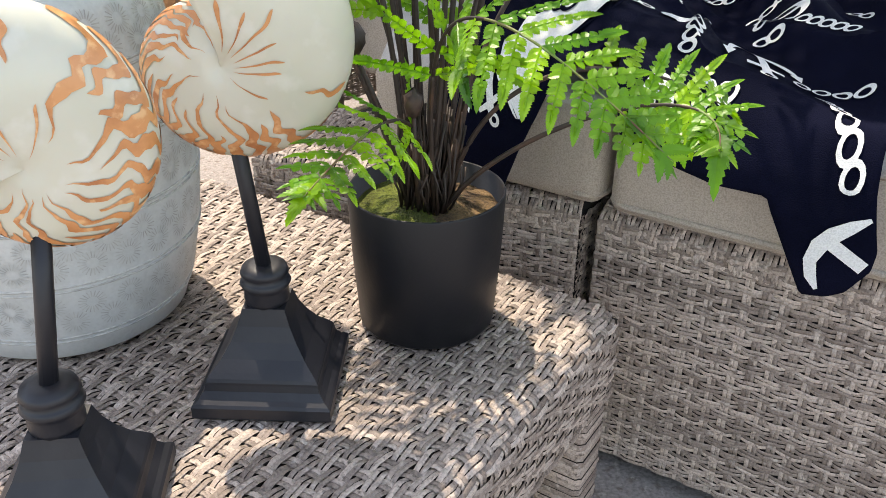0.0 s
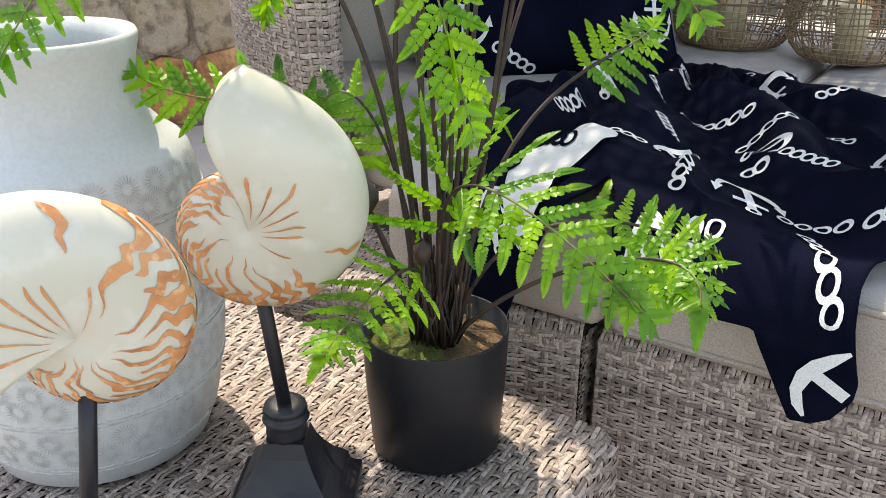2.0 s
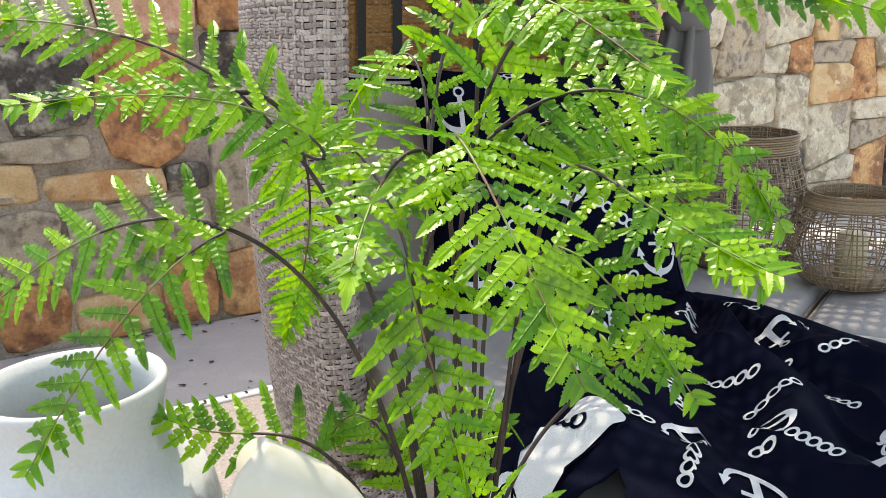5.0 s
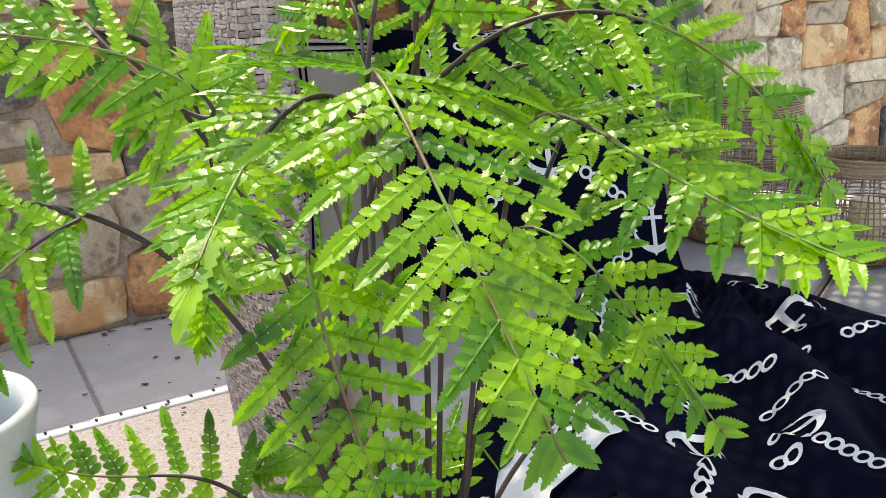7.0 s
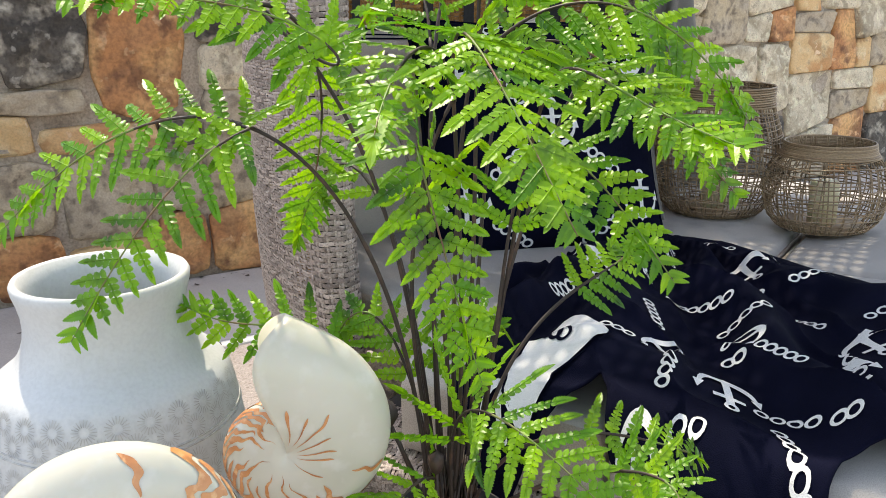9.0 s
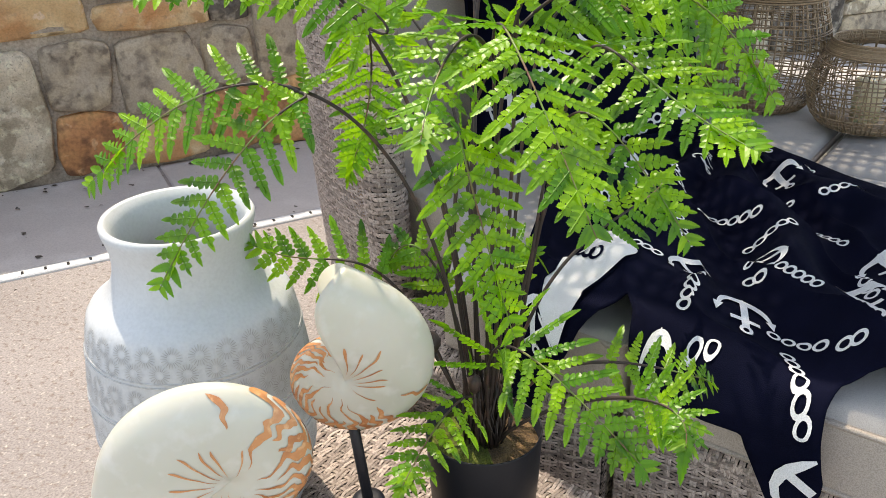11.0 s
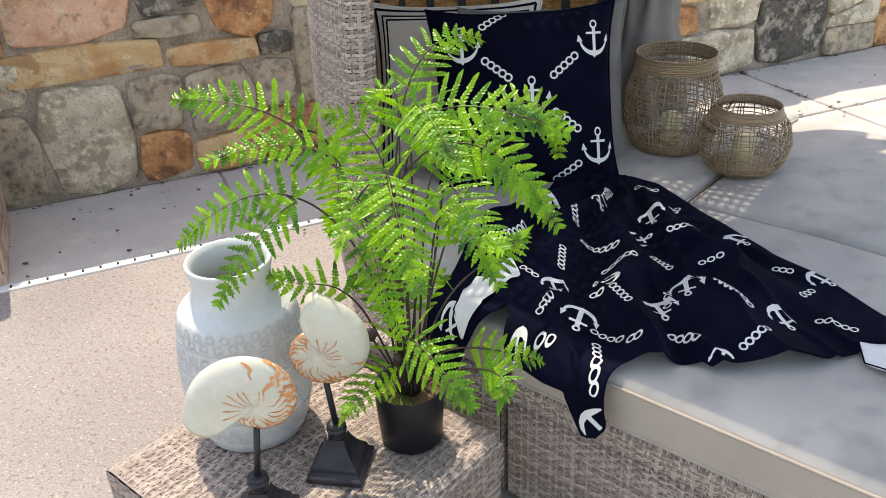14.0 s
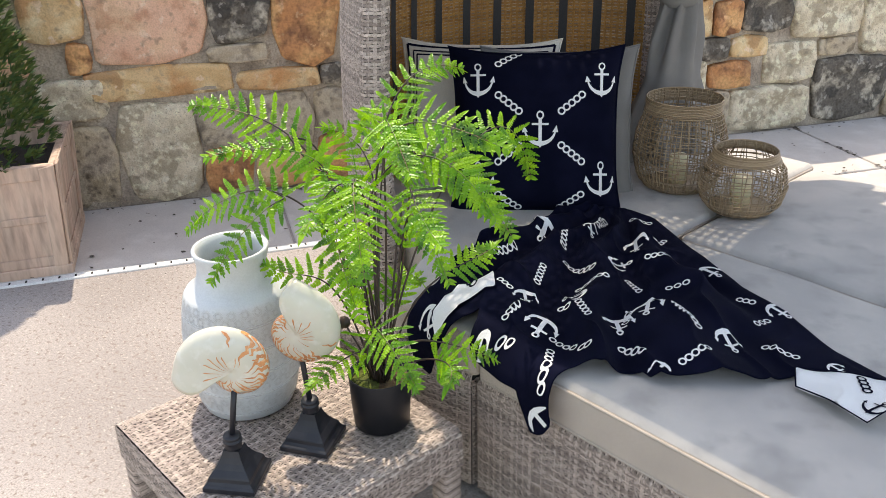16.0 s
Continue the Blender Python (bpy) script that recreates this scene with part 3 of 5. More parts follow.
def anchor2(x0, y0, x1, y1, k=1.0, b=1.0):
    """An anchor from its ring at (x0, y0) to its crown at (x1, y1), as flat pieces."""
    L = math.hypot(x1 - x0, y1 - y0)
    geos = [ring(0, 0.13, 0.13, 0.052 * b, 0.85), line2((0, 0.24), (0, 0.93), 0.095 * b), line2((-0.24, 0.385), (0.24, 0.385), 0.062 * b)]
    arc = [(0.44 * math.sin(a), 0.52 + 0.42 * math.cos(a)) for a in np.linspace(-1.5, 1.5, 17)]
    if b > 1.9:
        geos = geos[1:2]
    geos.append(strip2(arc, [b * (0.035 + 0.105 * (1 - abs(i - 8) / 8)) for i in range(17)]))
    geos.append(([(-0.09, 0.95), (0.09, 0.95), (0, 1.06)], [(0, 1, 2)]))
    for sg in (-1, 1):
        geos.append(([(sg * 0.52, 0.62), (sg * 0.47, 0.42), (sg * 0.35, 0.61)], [(0, 1, 2)]))
    vs, fs = join(geos)
    dx, dy = (x1 - x0) / L, (y1 - y0) / L
    return [(x0 + dx * y * L - dy * x * L * k, y0 + dy * y * L + dx * x * L * k) for x, y in vs], fs


def chain2(x0, y0, x1, y1, r, links=5):
    rot = math.atan2(y1 - y0, x1 - x0)
    return join([ring(x0 + (x1 - x0) * (i + 0.5) / links, y0 + (y1 - y0) * (i + 0.5) / links, r, r * 0.42, 1.0, rot) for i in range(links)])


def laid(geo, f):
    return [f(x, y) for x, y in geo[0]], geo[1]


P_C, P_X, P_Y = (0.14, 1.605, 0.605), (0.95, 0.30, 0.0), (-0.06, 0.15, 0.42)
front = pillow_surface(P_C, P_X, P_Y, 0.232, 0.062)
navy_pillow = pillow("throw_pillow", front, M_NAVY, "navy knit square pillow with white anchors and chains")
DX, DY = 0.163, 0.130
on = lambda x, y: front(x / 0.232, y / 0.232, 1, 0.0012)
for i in range(-1, 2):
    for j in range(-2, 2):
        if (i + j) % 2 == 0:
            cx, cy = i * DX + 0.008, j * DY + 0.012
            if abs(cy) < 0.19 and abs(cx) < 0.19:
                part("anchor_motif", laid(anchor2(cx, cy + 0.045, cx, cy - 0.045), on), M_WHITE_KNIT, navy_pillow, smooth=True)
            for sx, sy in ((1, 1), (1, -1), (-1, 1), (-1, -1)):
                mx, my = cx + sx * DX / 2, cy + sy * DY / 2
                if sx > 0 and abs(mx) < 0.225 and abs(my) < 0.212:
                    part("chain_motif", laid(chain2(mx - sx * 0.033, my - sy * 0.026, mx + sx * 0.033, my + sy * 0.026, 0.0105), on), M_WHITE_KNIT, navy_pillow)
back1 = pillow_surface((-0.050, 1.700, 0.602), (0.97, 0.22, 0), (-0.03, 0.15, 0.42), 0.225, 0.05)
linen = pillow("throw_pillow", back1, M_PILLOW_GREY, "beige linen pillow with a navy line border")
for k, w in ((0.93, 0.008), (0.85, 0.005), (0.80, 0.005)):
    for a, b in (((-k, -k), (-k, k)), ((-k, k), (k, k)), ((k, k), (k, -k))):
        g_ = line2(a, b, w / 0.225, 24)
        part("border_line", laid(g_, lambda x, y: back1(x, y, 1, 0.0012)), M_NAVY, linen)
back2 = pillow_surface((0.175, 1.715, 0.60), (0.95, 0.30, 0), (0.0, 0.12, 0.42), 0.215, 0.05)
pillow("throw_pillow", back2, M_CURTAIN, "plain grey canvas pillow behind the others")

# ---- knitted throw ----
V_EDGE, TOP = 0.862, 0.430


def on_seat(u, v, lift=0.0):
    """Lays the unfolded cloth on the seat: past the front edge it hangs down."""
    th = math.atan2(v - 1.62, u + 0.42)
    r = math.hypot(v - 1.62, u + 0.42)
    fold = abs(math.sin(th * 11 + 1.6 * noise.noise(Vector((u * 5, v * 5, 0)))))
    cross = abs(math.sin((u * 0.8 + v) * 26 + 3.0 * noise.noise(Vector((u * 7, v * 7, 9)))))
    calm = 1 - 0.45 * min(1, max(0, (u - 0.05) * 4))
    side = min(1.0, max(0.0, 1.42 - v - 0.42 * max(0.0, u) - 0.55 * max(0.0, -u - 0.05) + 0.55 * max(0.0, -u - 0.05) * 2) * 9 + 0.15)
    h = 0.006 + side * calm * min(1, max(0, v - V_EDGE + 0.1) * 5) * (0.042 * fold ** 2.2 * min(1, r * 2.5) + 0.014 * (1 - cross) ** 2) + side * 0.010 * noise.noise(Vector((u * 12, v * 12, 4)))
    h = max(0.003, h)
    edge = TOP - 0.002
    if v >= V_EDGE + 0.012:
        return W(u, v, edge + h + lift)
    drop = V_EDGE + 0.012 - v
    bend = min(1.0, drop / 0.03)
    out = h * (1 - bend) + (0.006 + 0.3 * h) * bend
    return W(u, V_EDGE + 0.012 - min(drop, 0.014) - 0.012 * bend - 0.016 * min(1.0, drop / 0.06) - out * 0.6 * bend - lift * bend, edge + (h + lift) * (1 - bend) - max(0, drop - 0.008) - 0.006 * bend)


def inside(p, poly):
    x, y = p
    c = False
    for i in range(len(poly)):
        (x0, y0), (x1, y1) = poly[i - 1], poly[i]
        if (y0 > y) != (y1 > y) and x < (x1 - x0) * (y - y0) / (y1 - y0) + x0:
            c = not c
    return c


def cloth(poly, f, step=0.008):
    """A grid cut to an outline, its border snapped to the outline."""
    bm = bmesh.new()
    us, vs_ = [p[0] for p in poly], [p[1] for p in poly]
    nu, nv = int((max(us) - min(us)) / step) + 2, int((max(vs_) - min(vs_)) / step) + 2
    verts = {}
    ins = lambda i, j: inside((min(us) + (i - 0.5) * step, min(vs_) + (j - 0.5) * step), poly)
    keep = {(i, j): ins(i + 0.5, j + 0.5) for i in range(nu) for j in range(nv)}

    def snap(i, j):
        p = Vector((min(us) + (i - 0.5) * step, min(vs_) + (j - 0.5) * step))
        border = any(not keep.get((i - a, j - b), False) for a in (0, 1) for b in (0, 1))
        if border:
            best = None
            for k in range(len(poly)):
                a, b = Vector(poly[k - 1]), Vector(poly[k])
                t = max(0, min(1, (p - a).dot(b - a) / max(1e-9, (b - a).length_squared)))
                q = a + (b - a) * t
                if best is None or (q - p).length < (best - p).length:
                    best = q
            if (best - p).length < step:
                p = best
        return p
    for (i, j), k in keep.items():
        if k:
            q = []
            for a, b in ((i, j), (i + 1, j), (i + 1, j + 1), (i, j + 1)):
                if (a, b) not in verts:
                    p = snap(a, b)
                    verts[(a, b)] = bm.verts.new(f(p.x, p.y))
                q.append(verts[(a, b)])
            bm.faces.new(q)
    return bm


OUTLINE = [(-0.46, 1.55), (-0.361, 1.585), (-0.277, 1.580), (-0.17, 1.520), (-0.072, 1.470), (0.0, 1.430), (0.074, 1.391), (0.187, 1.363), (0.265, 1.321), (0.325, 1.287), (0.437, 1.266), (0.39, 1.213), (0.317, 1.168), (0.273, 1.091), (0.21, 1.030), (0.165, 0.985), (0.140, 0.964), (0.118, 0.972), (0.091, 0.958), (0.068, 0.915), (0.034, 0.905), (0.016, 0.888), (0.013, 0.862), (0.020, 0.83), (0.028, 0.80), (0.027, 0.785), (0.013, 0.762), (0.0, 0.754), (-0.018, 0.751),
           (-0.032, 0.777), (-0.058, 0.824), (-0.10, 0.824), (-0.152, 0.834), (-0.183, 0.844), (-0.197, 0.862), (-0.225, 0.90), (-0.26, 0.86), (-0.30, 0.745), (-0.348, 0.755), (-0.372, 0.828), (-0.401, 0.988), (-0.484, 1.159), (-0.47, 1.40)]
throw = thing("throw_blanket", W(0, 1.2, TOP), "navy knitted throw with white anchors and chains draped over the daybed", "blanket")
tb = part("cloth", cloth(OUTLINE, on_seat, 0.005), M_NAVY, throw)
sol = tb.modifiers.new("thick", "SOLIDIFY")
sol.thickness, sol.offset = 0.003, -1
# ring and crown of each anchor; both ends of each chain
ANCHORS = [(-0.175, 1.360, -0.218, 1.411), (-0.165, 0.977, -0.213, 1.019), (-0.088, 0.910, -0.119, 0.985), (0.022, 1.036, -0.030, 1.092), (0.024, 1.113, -0.015, 1.178), (0.209, 1.140, 0.155, 1.176), (0.157, 0.952, 0.145, 1.000), (-0.302, 1.357, -0.336, 1.385), (-0.161, 1.324, -0.190, 1.275), (-0.145, 1.060, -0.105, 1.088), (0.023, 1.393, -0.037, 1.411), (0.211, 1.343, 0.154, 1.356),
           (0.380, 1.215, 0.342, 1.225), (-0.388, 1.262, -0.425, 1.334), (-0.300, 0.83, -0.33, 0.875), (-0.152, 0.826, -0.166, 0.868)]
CHAINS = [(-0.260, 1.201, -0.171, 1.200), (-0.263, 1.137, -0.220, 1.065), (-0.268, 0.997, -0.225, 0.995), (-0.167, 0.953, -0.160, 0.901), (-0.119, 1.182, -0.168, 1.132), (-0.135, 0.865, -0.102, 0.874), (-0.312, 1.518, -0.261, 1.542), (-0.346, 1.466, -0.325, 1.400), (-0.128, 1.321, -0.062, 1.369), (0.017, 1.277, -0.020, 1.242), (-0.122, 1.250, -0.060, 1.213), (-0.106, 1.060, -0.045, 1.023), (-0.003, 0.941, 0.021, 0.945)]
CHAINS2 = [(0.041, 1.005, 0.097, 1.010), (0.045, 1.172, 0.137, 1.125), (0.184, 1.086, 0.164, 1.018), (0.221, 1.209, 0.292, 1.217), (0.091, 1.341, 0.129, 1.348), (0.175, 1.263, 0.181, 1.312), (-0.024, 1.128, 0.003, 1.075), (-0.135, 1.037, -0.115, 1.048), (-0.172, 1.424, -0.180, 1.480), (-0.386, 1.105, -0.382, 1.177), (-0.355, 1.318, -0.303, 1.250), (-0.077, 0.944, -0.012, 0.947)]
up_ = lambda u, v: on_seat(u, v, 0.0024)


def trimmed(geo):
    """Keeps the faces that lie inside the outline of the cloth."""
    ok = [inside(p, OUTLINE) for p in geo[0]]
    return geo[0], [q for q in geo[1] if all(ok[k] for k in q)]


for a in ANCHORS:
    part("anchor_motif", laid(trimmed(anchor2(*a, 0.85, 1.35)), up_), M_WHITE_KNIT, throw)
bar_ = [(-0.007, 0.760), (-0.013, 0.770), (-0.016, 0.783), (-0.012, 0.797), (-0.004, 0.808), (0.008, 0.818), (0.019, 0.826)]
part("anchor_motif", laid(trimmed(join([strip2(bar_, [0.003, 0.009, 0.010, 0.013, 0.013, 0.009, 0.003]), line2((-0.008, 0.803), (0.022, 0.787), 0.011)])), up_), M_WHITE_KNIT, throw, "crown and arms of a large anchor")
for a in CHAINS + CHAINS2:
    part("chain_motif", laid(chain2(*a, 0.0079, max(2, round(math.hypot(a[2] - a[0], a[3] - a[1]) / 0.0148))), up_), M_WHITE_KNIT, throw)
FLAPS = ([(-0.343, 1.056), (-0.241, 0.961), (-0.277, 0.891), (-0.276, 0.840), (-0.319, 0.865), (-0.342, 0.911), (-0.327, 0.98)], [(0.305, 1.171), (0.329, 1.131), (0.395, 1.115), (0.466, 1.096), (0.479, 1.132), (0.472, 1.198), (0.45, 1.212), (0.441, 1.258), (0.385, 1.224)])
part("chain_motif", laid(chain2(-0.047, 0.914, 0.002, 0.842, 0.0086, 6), up_), M_WHITE_KNIT, throw)
for k, poly in enumerate(FLAPS):
    lift = 0.006 if k == 0 else 0.002
    fl = part("turned_corner", cloth(poly, lambda u, v, l=lift: on_seat(u, v, l), 0.006), M_WHITE_KNIT, throw, "white reverse side of a turned corner")
    part("hem", tube([on_seat(*p, lift + 0.001) for p in poly + poly[:1]], 0.0015, 4), M_NAVY, throw)
    a = (-0.33, 0.955, -0.285, 0.945) if k == 0 else (0.400, 1.222, 0.431, 1.181)
    part("chain_motif", laid(chain2(*a, 0.009, 4), lambda u, v, l=lift: on_seat(u, v, l + 0.0015)), M_NAVY, throw)
part("anchor_motif", laid(anchor2(0.470, 1.165, 0.455, 1.118), lambda u, v: on_seat(u, v, 0.0035)), M_NAVY, throw)

# ---- lanterns ----
def lantern(c, prof, label, n_up=70, n_ring=23, seed=1):
    """A basket of thin rattan with a candle. prof: (share of height, radius); c: foot."""
    rnd = random.Random(seed)
    H = prof[-1][1]
    lan = thing("lantern", c, label, "lantern", "rattan lanterns")
    zs = [p[1] for p in prof]
    rad = lambda z: float(np.interp(z, zs, [p[0] for p in prof]))
    geos, band = [], []
    for k in range(n_up):
        a = 2 * math.pi * k / n_up + rnd.uniform(-0.03, 0.03)
        tw = rnd.uniform(-0.12, 0.12)
        geos.append(tube([(c[0] + rad(z) * math.cos(a + tw * z / H), c[1] + rad(z) * math.sin(a + tw * z / H), c[2] + z) for z in np.linspace(0.003, H, 12)], 0.0014, 3))
    for k in range(n_ring):
        z = H * (0.03 + 0.80 * k / (n_ring - 1)) + rnd.uniform(-0.003, 0.003)
        pts = []
        ph = rnd.uniform(0, 6)
        for q in range(49):
            a = 2 * math.pi * q / 48
            zz = z + 0.002 * math.sin(3 * a + ph)
            pts.append((c[0] + (rad(zz) + 0.001) * math.cos(a), c[1] + (rad(zz) + 0.001) * math.sin(a), c[2] + zz))
        geos.append(tube(pts, 0.0014, 3))
    for k in range(9):
        z = H * (0.86 + 0.14 * k / 8)
        band.append(tube([(c[0] + (rad(z) + 0.002) * math.cos(a), c[1] + (rad(z) + 0.002) * math.sin(a), c[2] + z) for a in np.linspace(0, 2 * math.pi, 49)], 0.0023, 4))
    tagged(part("basket", join(geos), M_RATTAN, lan, "open rattan mesh"), kind="stuff")
    tagged(part("rim_band", join(band), M_RATTAN, lan, "wrapped rattan rim"), kind="stuff")
    part("base", lathe([(0.0, 0.001), (prof[0][0] * 0.98, 0.001), (prof[0][0], 0.008), (0, 0.009)], c, 40), M_RATTAN, lan)
    part("candle", lathe([(0, 0.008), (0.026, 0.008), (0.026, 0.085), (0.022, 0.088), (0, 0.085)], c, 28), M_CANDLE, lan, "ivory pillar candle")
    return lan


lantern((0.497, 1.815, 0.428), [(0.088, 0), (0.112, 0.03), (0.126, 0.09), (0.122, 0.15), (0.104, 0.205), (0.098, 0.225), (0.099, 0.25)], "tall rattan lantern with a candle on the daybed", seed=3)
lantern((0.672, 1.69, 0.428), [(0.078, 0), (0.100, 0.025), (0.111, 0.07), (0.102, 0.115), (0.079, 0.145), (0.076, 0.16)], "squat rattan lantern with a candle on the daybed", 64, 16, seed=5)

# ---- vase ----
VC = (-0.226, 0.712, T_Z + 0.004)
vase = thing("vase", VC, "white ceramic vase with incised flower bands", "vase")
VPROF = [(0.0, 0.0), (0.083, 0.0), (0.090, 0.005), (0.1005, 0.035), (0.1090, 0.075), (0.1135, 0.115), (0.1140, 0.145), (0.1115, 0.185), (0.1070, 0.218), (0.1025, 0.242), (0.0995, 0.2535), (0.0950, 0.2605), (0.0885, 0.2655), (0.0815, 0.271), (0.0755, 0.278), (0.0712, 0.286), (0.0682, 0.295), (0.0668, 0.305), (0.0670, 0.316), (0.0692, 0.327), (0.0718, 0.336), (0.0728, 0.342), (0.0710, 0.3455), (0.0665, 0.3445), (0.062, 0.333), (0.0580, 0.312), (0.0590, 0.298), (0.064, 0.280), (0.084, 0.254), (0.097, 0.22), (0.103, 0.12), (0.07, 0.02), (0, 0.015)]
part("body", lathe(VPROF, VC, 96), M_VASE, vase)
vr = lambda z: float(np.interp(z, [p[1] for p in VPROF[1:21]], [p[0] for p in VPROF[1:21]]))


def on_vase(a, z, lift=0.0006):
    r = vr(z) + lift
    return (VC[0] + r * math.cos(a), VC[1] + r * math.sin(a), VC[2] + z)


for z in (0.022, 0.026, 0.070, 0.074, 0.119, 0.123, 0.169, 0.173, 0.218, 0.222):
    part("groove", tube([on_vase(a, z + 0.0012 * math.sin(2 * a), 0.0) for a in np.linspace(0, 2 * math.pi, 73)], 0.0011, 4), M_VASE_MARK, vase)
for row, (z, n, r) in enumerate(((0.048, 48, 0.0098), (0.0965, 54, 0.0102), (0.146, 56, 0.0104), (0.1955, 54, 0.0104), (0.239, 52, 0.0098))):
    for k in range(n):
        a0 = 2 * math.pi * (k + 0.5 * (row % 2)) / n
        geos = []
        for q in range(20):
            w = 2 * math.pi * q / 20
            geos.append(line2((r * 0.42 * math.cos(w), r * 0.42 * math.sin(w)), (r * math.cos(w), r * math.sin(w)), 0.00080, 2))
        zz = z + (0.0078 if k % 2 else -0.0078)
        part("flower_mark", laid(join(geos), lambda x, y: on_vase(a0 + x / vr(zz), zz + y)), M_VASE_MARK, vase)

# ---- shells on stands ----
def shell_on_stand(base, yaw, hub, turn, R_end, label, face):
    """base: middle of the foot; yaw: degrees of the square foot; hub: the middle of the shell; turn: degrees to which the mouth points; face: degrees by which the shell is turned."""
    ob = thing("shell_ornament", base, label, "ornament", "shells on stands")
    rot = Matrix.Rotation(radians(yaw), 4, "Z")
    prof = [(0.0, 0.0), (0.046, 0.0), (0.0475, 0.002), (0.0475, 0.010), (0.046, 0.012), (0.043, 0.014), (0.0395, 0.019), (0.0385, 0.0235), (0.0383, 0.0252), (0.0372, 0.0275), (0.0345, 0.0310), (0.0285, 0.038), (0.0225, 0.048), (0.0180, 0.058), (0.0150, 0.068), (0.0145, 0.070), (0, 0.070)]
    vs, fs = [], []
    for h, z in prof:
        for sx, sy in ((-1, -1), (1, -1), (1, 1), (-1, 1)):
            vs.append(Vector(base) + rot @ Vector((sx * h, sy * h, z)))
    for i in range(len(prof) - 1):
        for k in range(4):
            fs.append((i * 4 + k, i * 4 + (k + 1) % 4, (i + 1) * 4 + (k + 1) % 4, (i + 1) * 4 + k))
    part("pedestal", (vs, fs), M_BLACK_WOOD, ob, "black lacquered stepped pedestal", smooth=False)
    neck = [(0, 0.068), (0.0145, 0.068), (0.0155, 0.073), (0.0150, 0.079), (0.0160, 0.082), (0.0175, 0.0845), (0.0160, 0.087), (0.0135, 0.089), (0.0165, 0.092), (0.0150, 0.096), (0.0090, 0.098), (0.0, 0.098)]
    part("turned_neck", lathe(neck, base, 32), M_BLACK_WOOD, ob)
    top = Vector(hub) + Vector((0, 0, -0.02))
    part("rod", tube([Vector(base) + Vector((0, 0, 0.094)), top], 0.0052, 12), M_BLACK_WOOD, ob)
    rot = Matrix.Rotation(radians(face), 4, "Z")
    X, Z = rot @ Vector((1, 0, 0)), Vector((0, 0, 1))
    Nf = rot @ Vector((0, -1, 0))
    b = math.log(2.75) / (2 * math.pi)
    th1 = radians(turn)
    hub = Vector(hub)

    def S(t, phi, lift=0.0):
        """t: the angle round the hub; phi: 0 at the rim, 2.4 and -2.4 at the hub of either face."""
        R = R_end * math.exp(b * (t - th1))
        k = min(1.0, abs(phi) / 2.4)
        rho = 1 - k ** 1.7
        hump = 4 * rho * (1 - rho)
        T = (0.17 - 0.03 * math.exp(-(rho / 0.12) ** 2)) * R_end + (0.31 * R - 0.17 * R_end) * min(1.0, hump + 0.65 * (rho > 0.5))
        ax = T * math.sqrt(max(0.0, 1 - rho ** 2.6)) + lift
        t += 0.34 * math.sin(math.pi * min(1.0, rho)) * max(0.0, (t - th1 + 1.2) / 1.2) ** 2
        lip = 0.05 * max(0.0, (t - th1 + 0.35) / 0.35) ** 2
        return hub + (X * math.cos(t) + Z * math.sin(t)) * ((R + lift) * rho * (1 + lip)) + Nf * math.copysign(ax, phi)

    n, m = 120, 40
    phis = [-2.4 + 4.8 * k / m for k in range(m + 1)]
    vs = [S(th1 - 2 * math.pi * (1 - i / n), ph) for i in range(n + 1) for ph in phis]
    w_ = m + 1
    fs = [(i * w_ + k, i * w_ + k + 1, (i + 1) * w_ + k + 1, (i + 1) * w_ + k) for i in range(n) for k in range(m)]
    c0 = len(vs)
    tang = -X * math.sin(th1) + Z * math.cos(th1)
    ctr = hub + tang * (0.16 * R_end) + (X * math.cos(th1) + Z * math.sin(th1)) * (0.62 * R_end) - tang * (0.03 * R_end)
    vs.append(ctr)
    fs += [(n * w_ + k, n * w_ + k + 1, c0) for k in range(m)]
    part("shell", (vs, fs), M_SHELL, ob, "cream nautilus shell")
    rnd = random.Random(int(turn) + 11)
    k, t = 0, th1 - radians(6)
    while t > th1 - radians(392):
        Rt = math.exp(b * (t - th1))
        reach = rnd.uniform(1.70, 2.15) if k % 3 else rnd.uniform(1.15, 1.5)
        w0 = rnd.uniform(0.060, 0.080)
        a1, a2 = 0.35 * k + rnd.uniform(-0.3, 0.3), 0.9 * k + rnd.uniform(-0.5, 0.5)
        if rnd.random() < 0.22:
            reach *= 0.72
        early = t > th1 - radians(130)
        lo_, hi_ = (-reach, reach) if not early else (rnd.uniform(1.5, 1.85), 2.25) if k % 3 or t > th1 - radians(70) else (0.35, 1.25)
        pts = []
        for q in range(41):
            ph = lo_ + (hi_ - lo_) * q / 40
            wob = 0.11 * math.sin(3.4 * ph + a1) + 0.055 * math.sin(8.5 * ph + a2) + 0.025 * math.sin(17 * ph + 2 * a1)
            curl = -0.16 * (abs(ph) - 1.0)
            w = w0 * (0.25 + 0.75 * max(0, math.cos(ph * 0.62)) ** 0.8) * (1 + 0.25 * math.sin(5 * ph + a2)) * (0.55 if early else 1)
            w *= min(1, 6 * q / 40, 6 * (40 - q) / 40) ** 0.6
            for sg in (-1, 0, 1):
                pts.append(S(t + wob * (0.45 if early else 1) + curl + sg * w, ph, 0.0005))
        fs = [(3 * q + d, 3 * q + d + 1, 3 * q + d + 4, 3 * q + d + 3) for q in range(40) for d in (0, 1)]
        part("stripe", (pts, fs), M_STRIPE, ob, "orange flame stripe")
        t -= rnd.uniform(0.17, 0.25) * (1.35 if early else 1.0)
        k += 1
    return ob


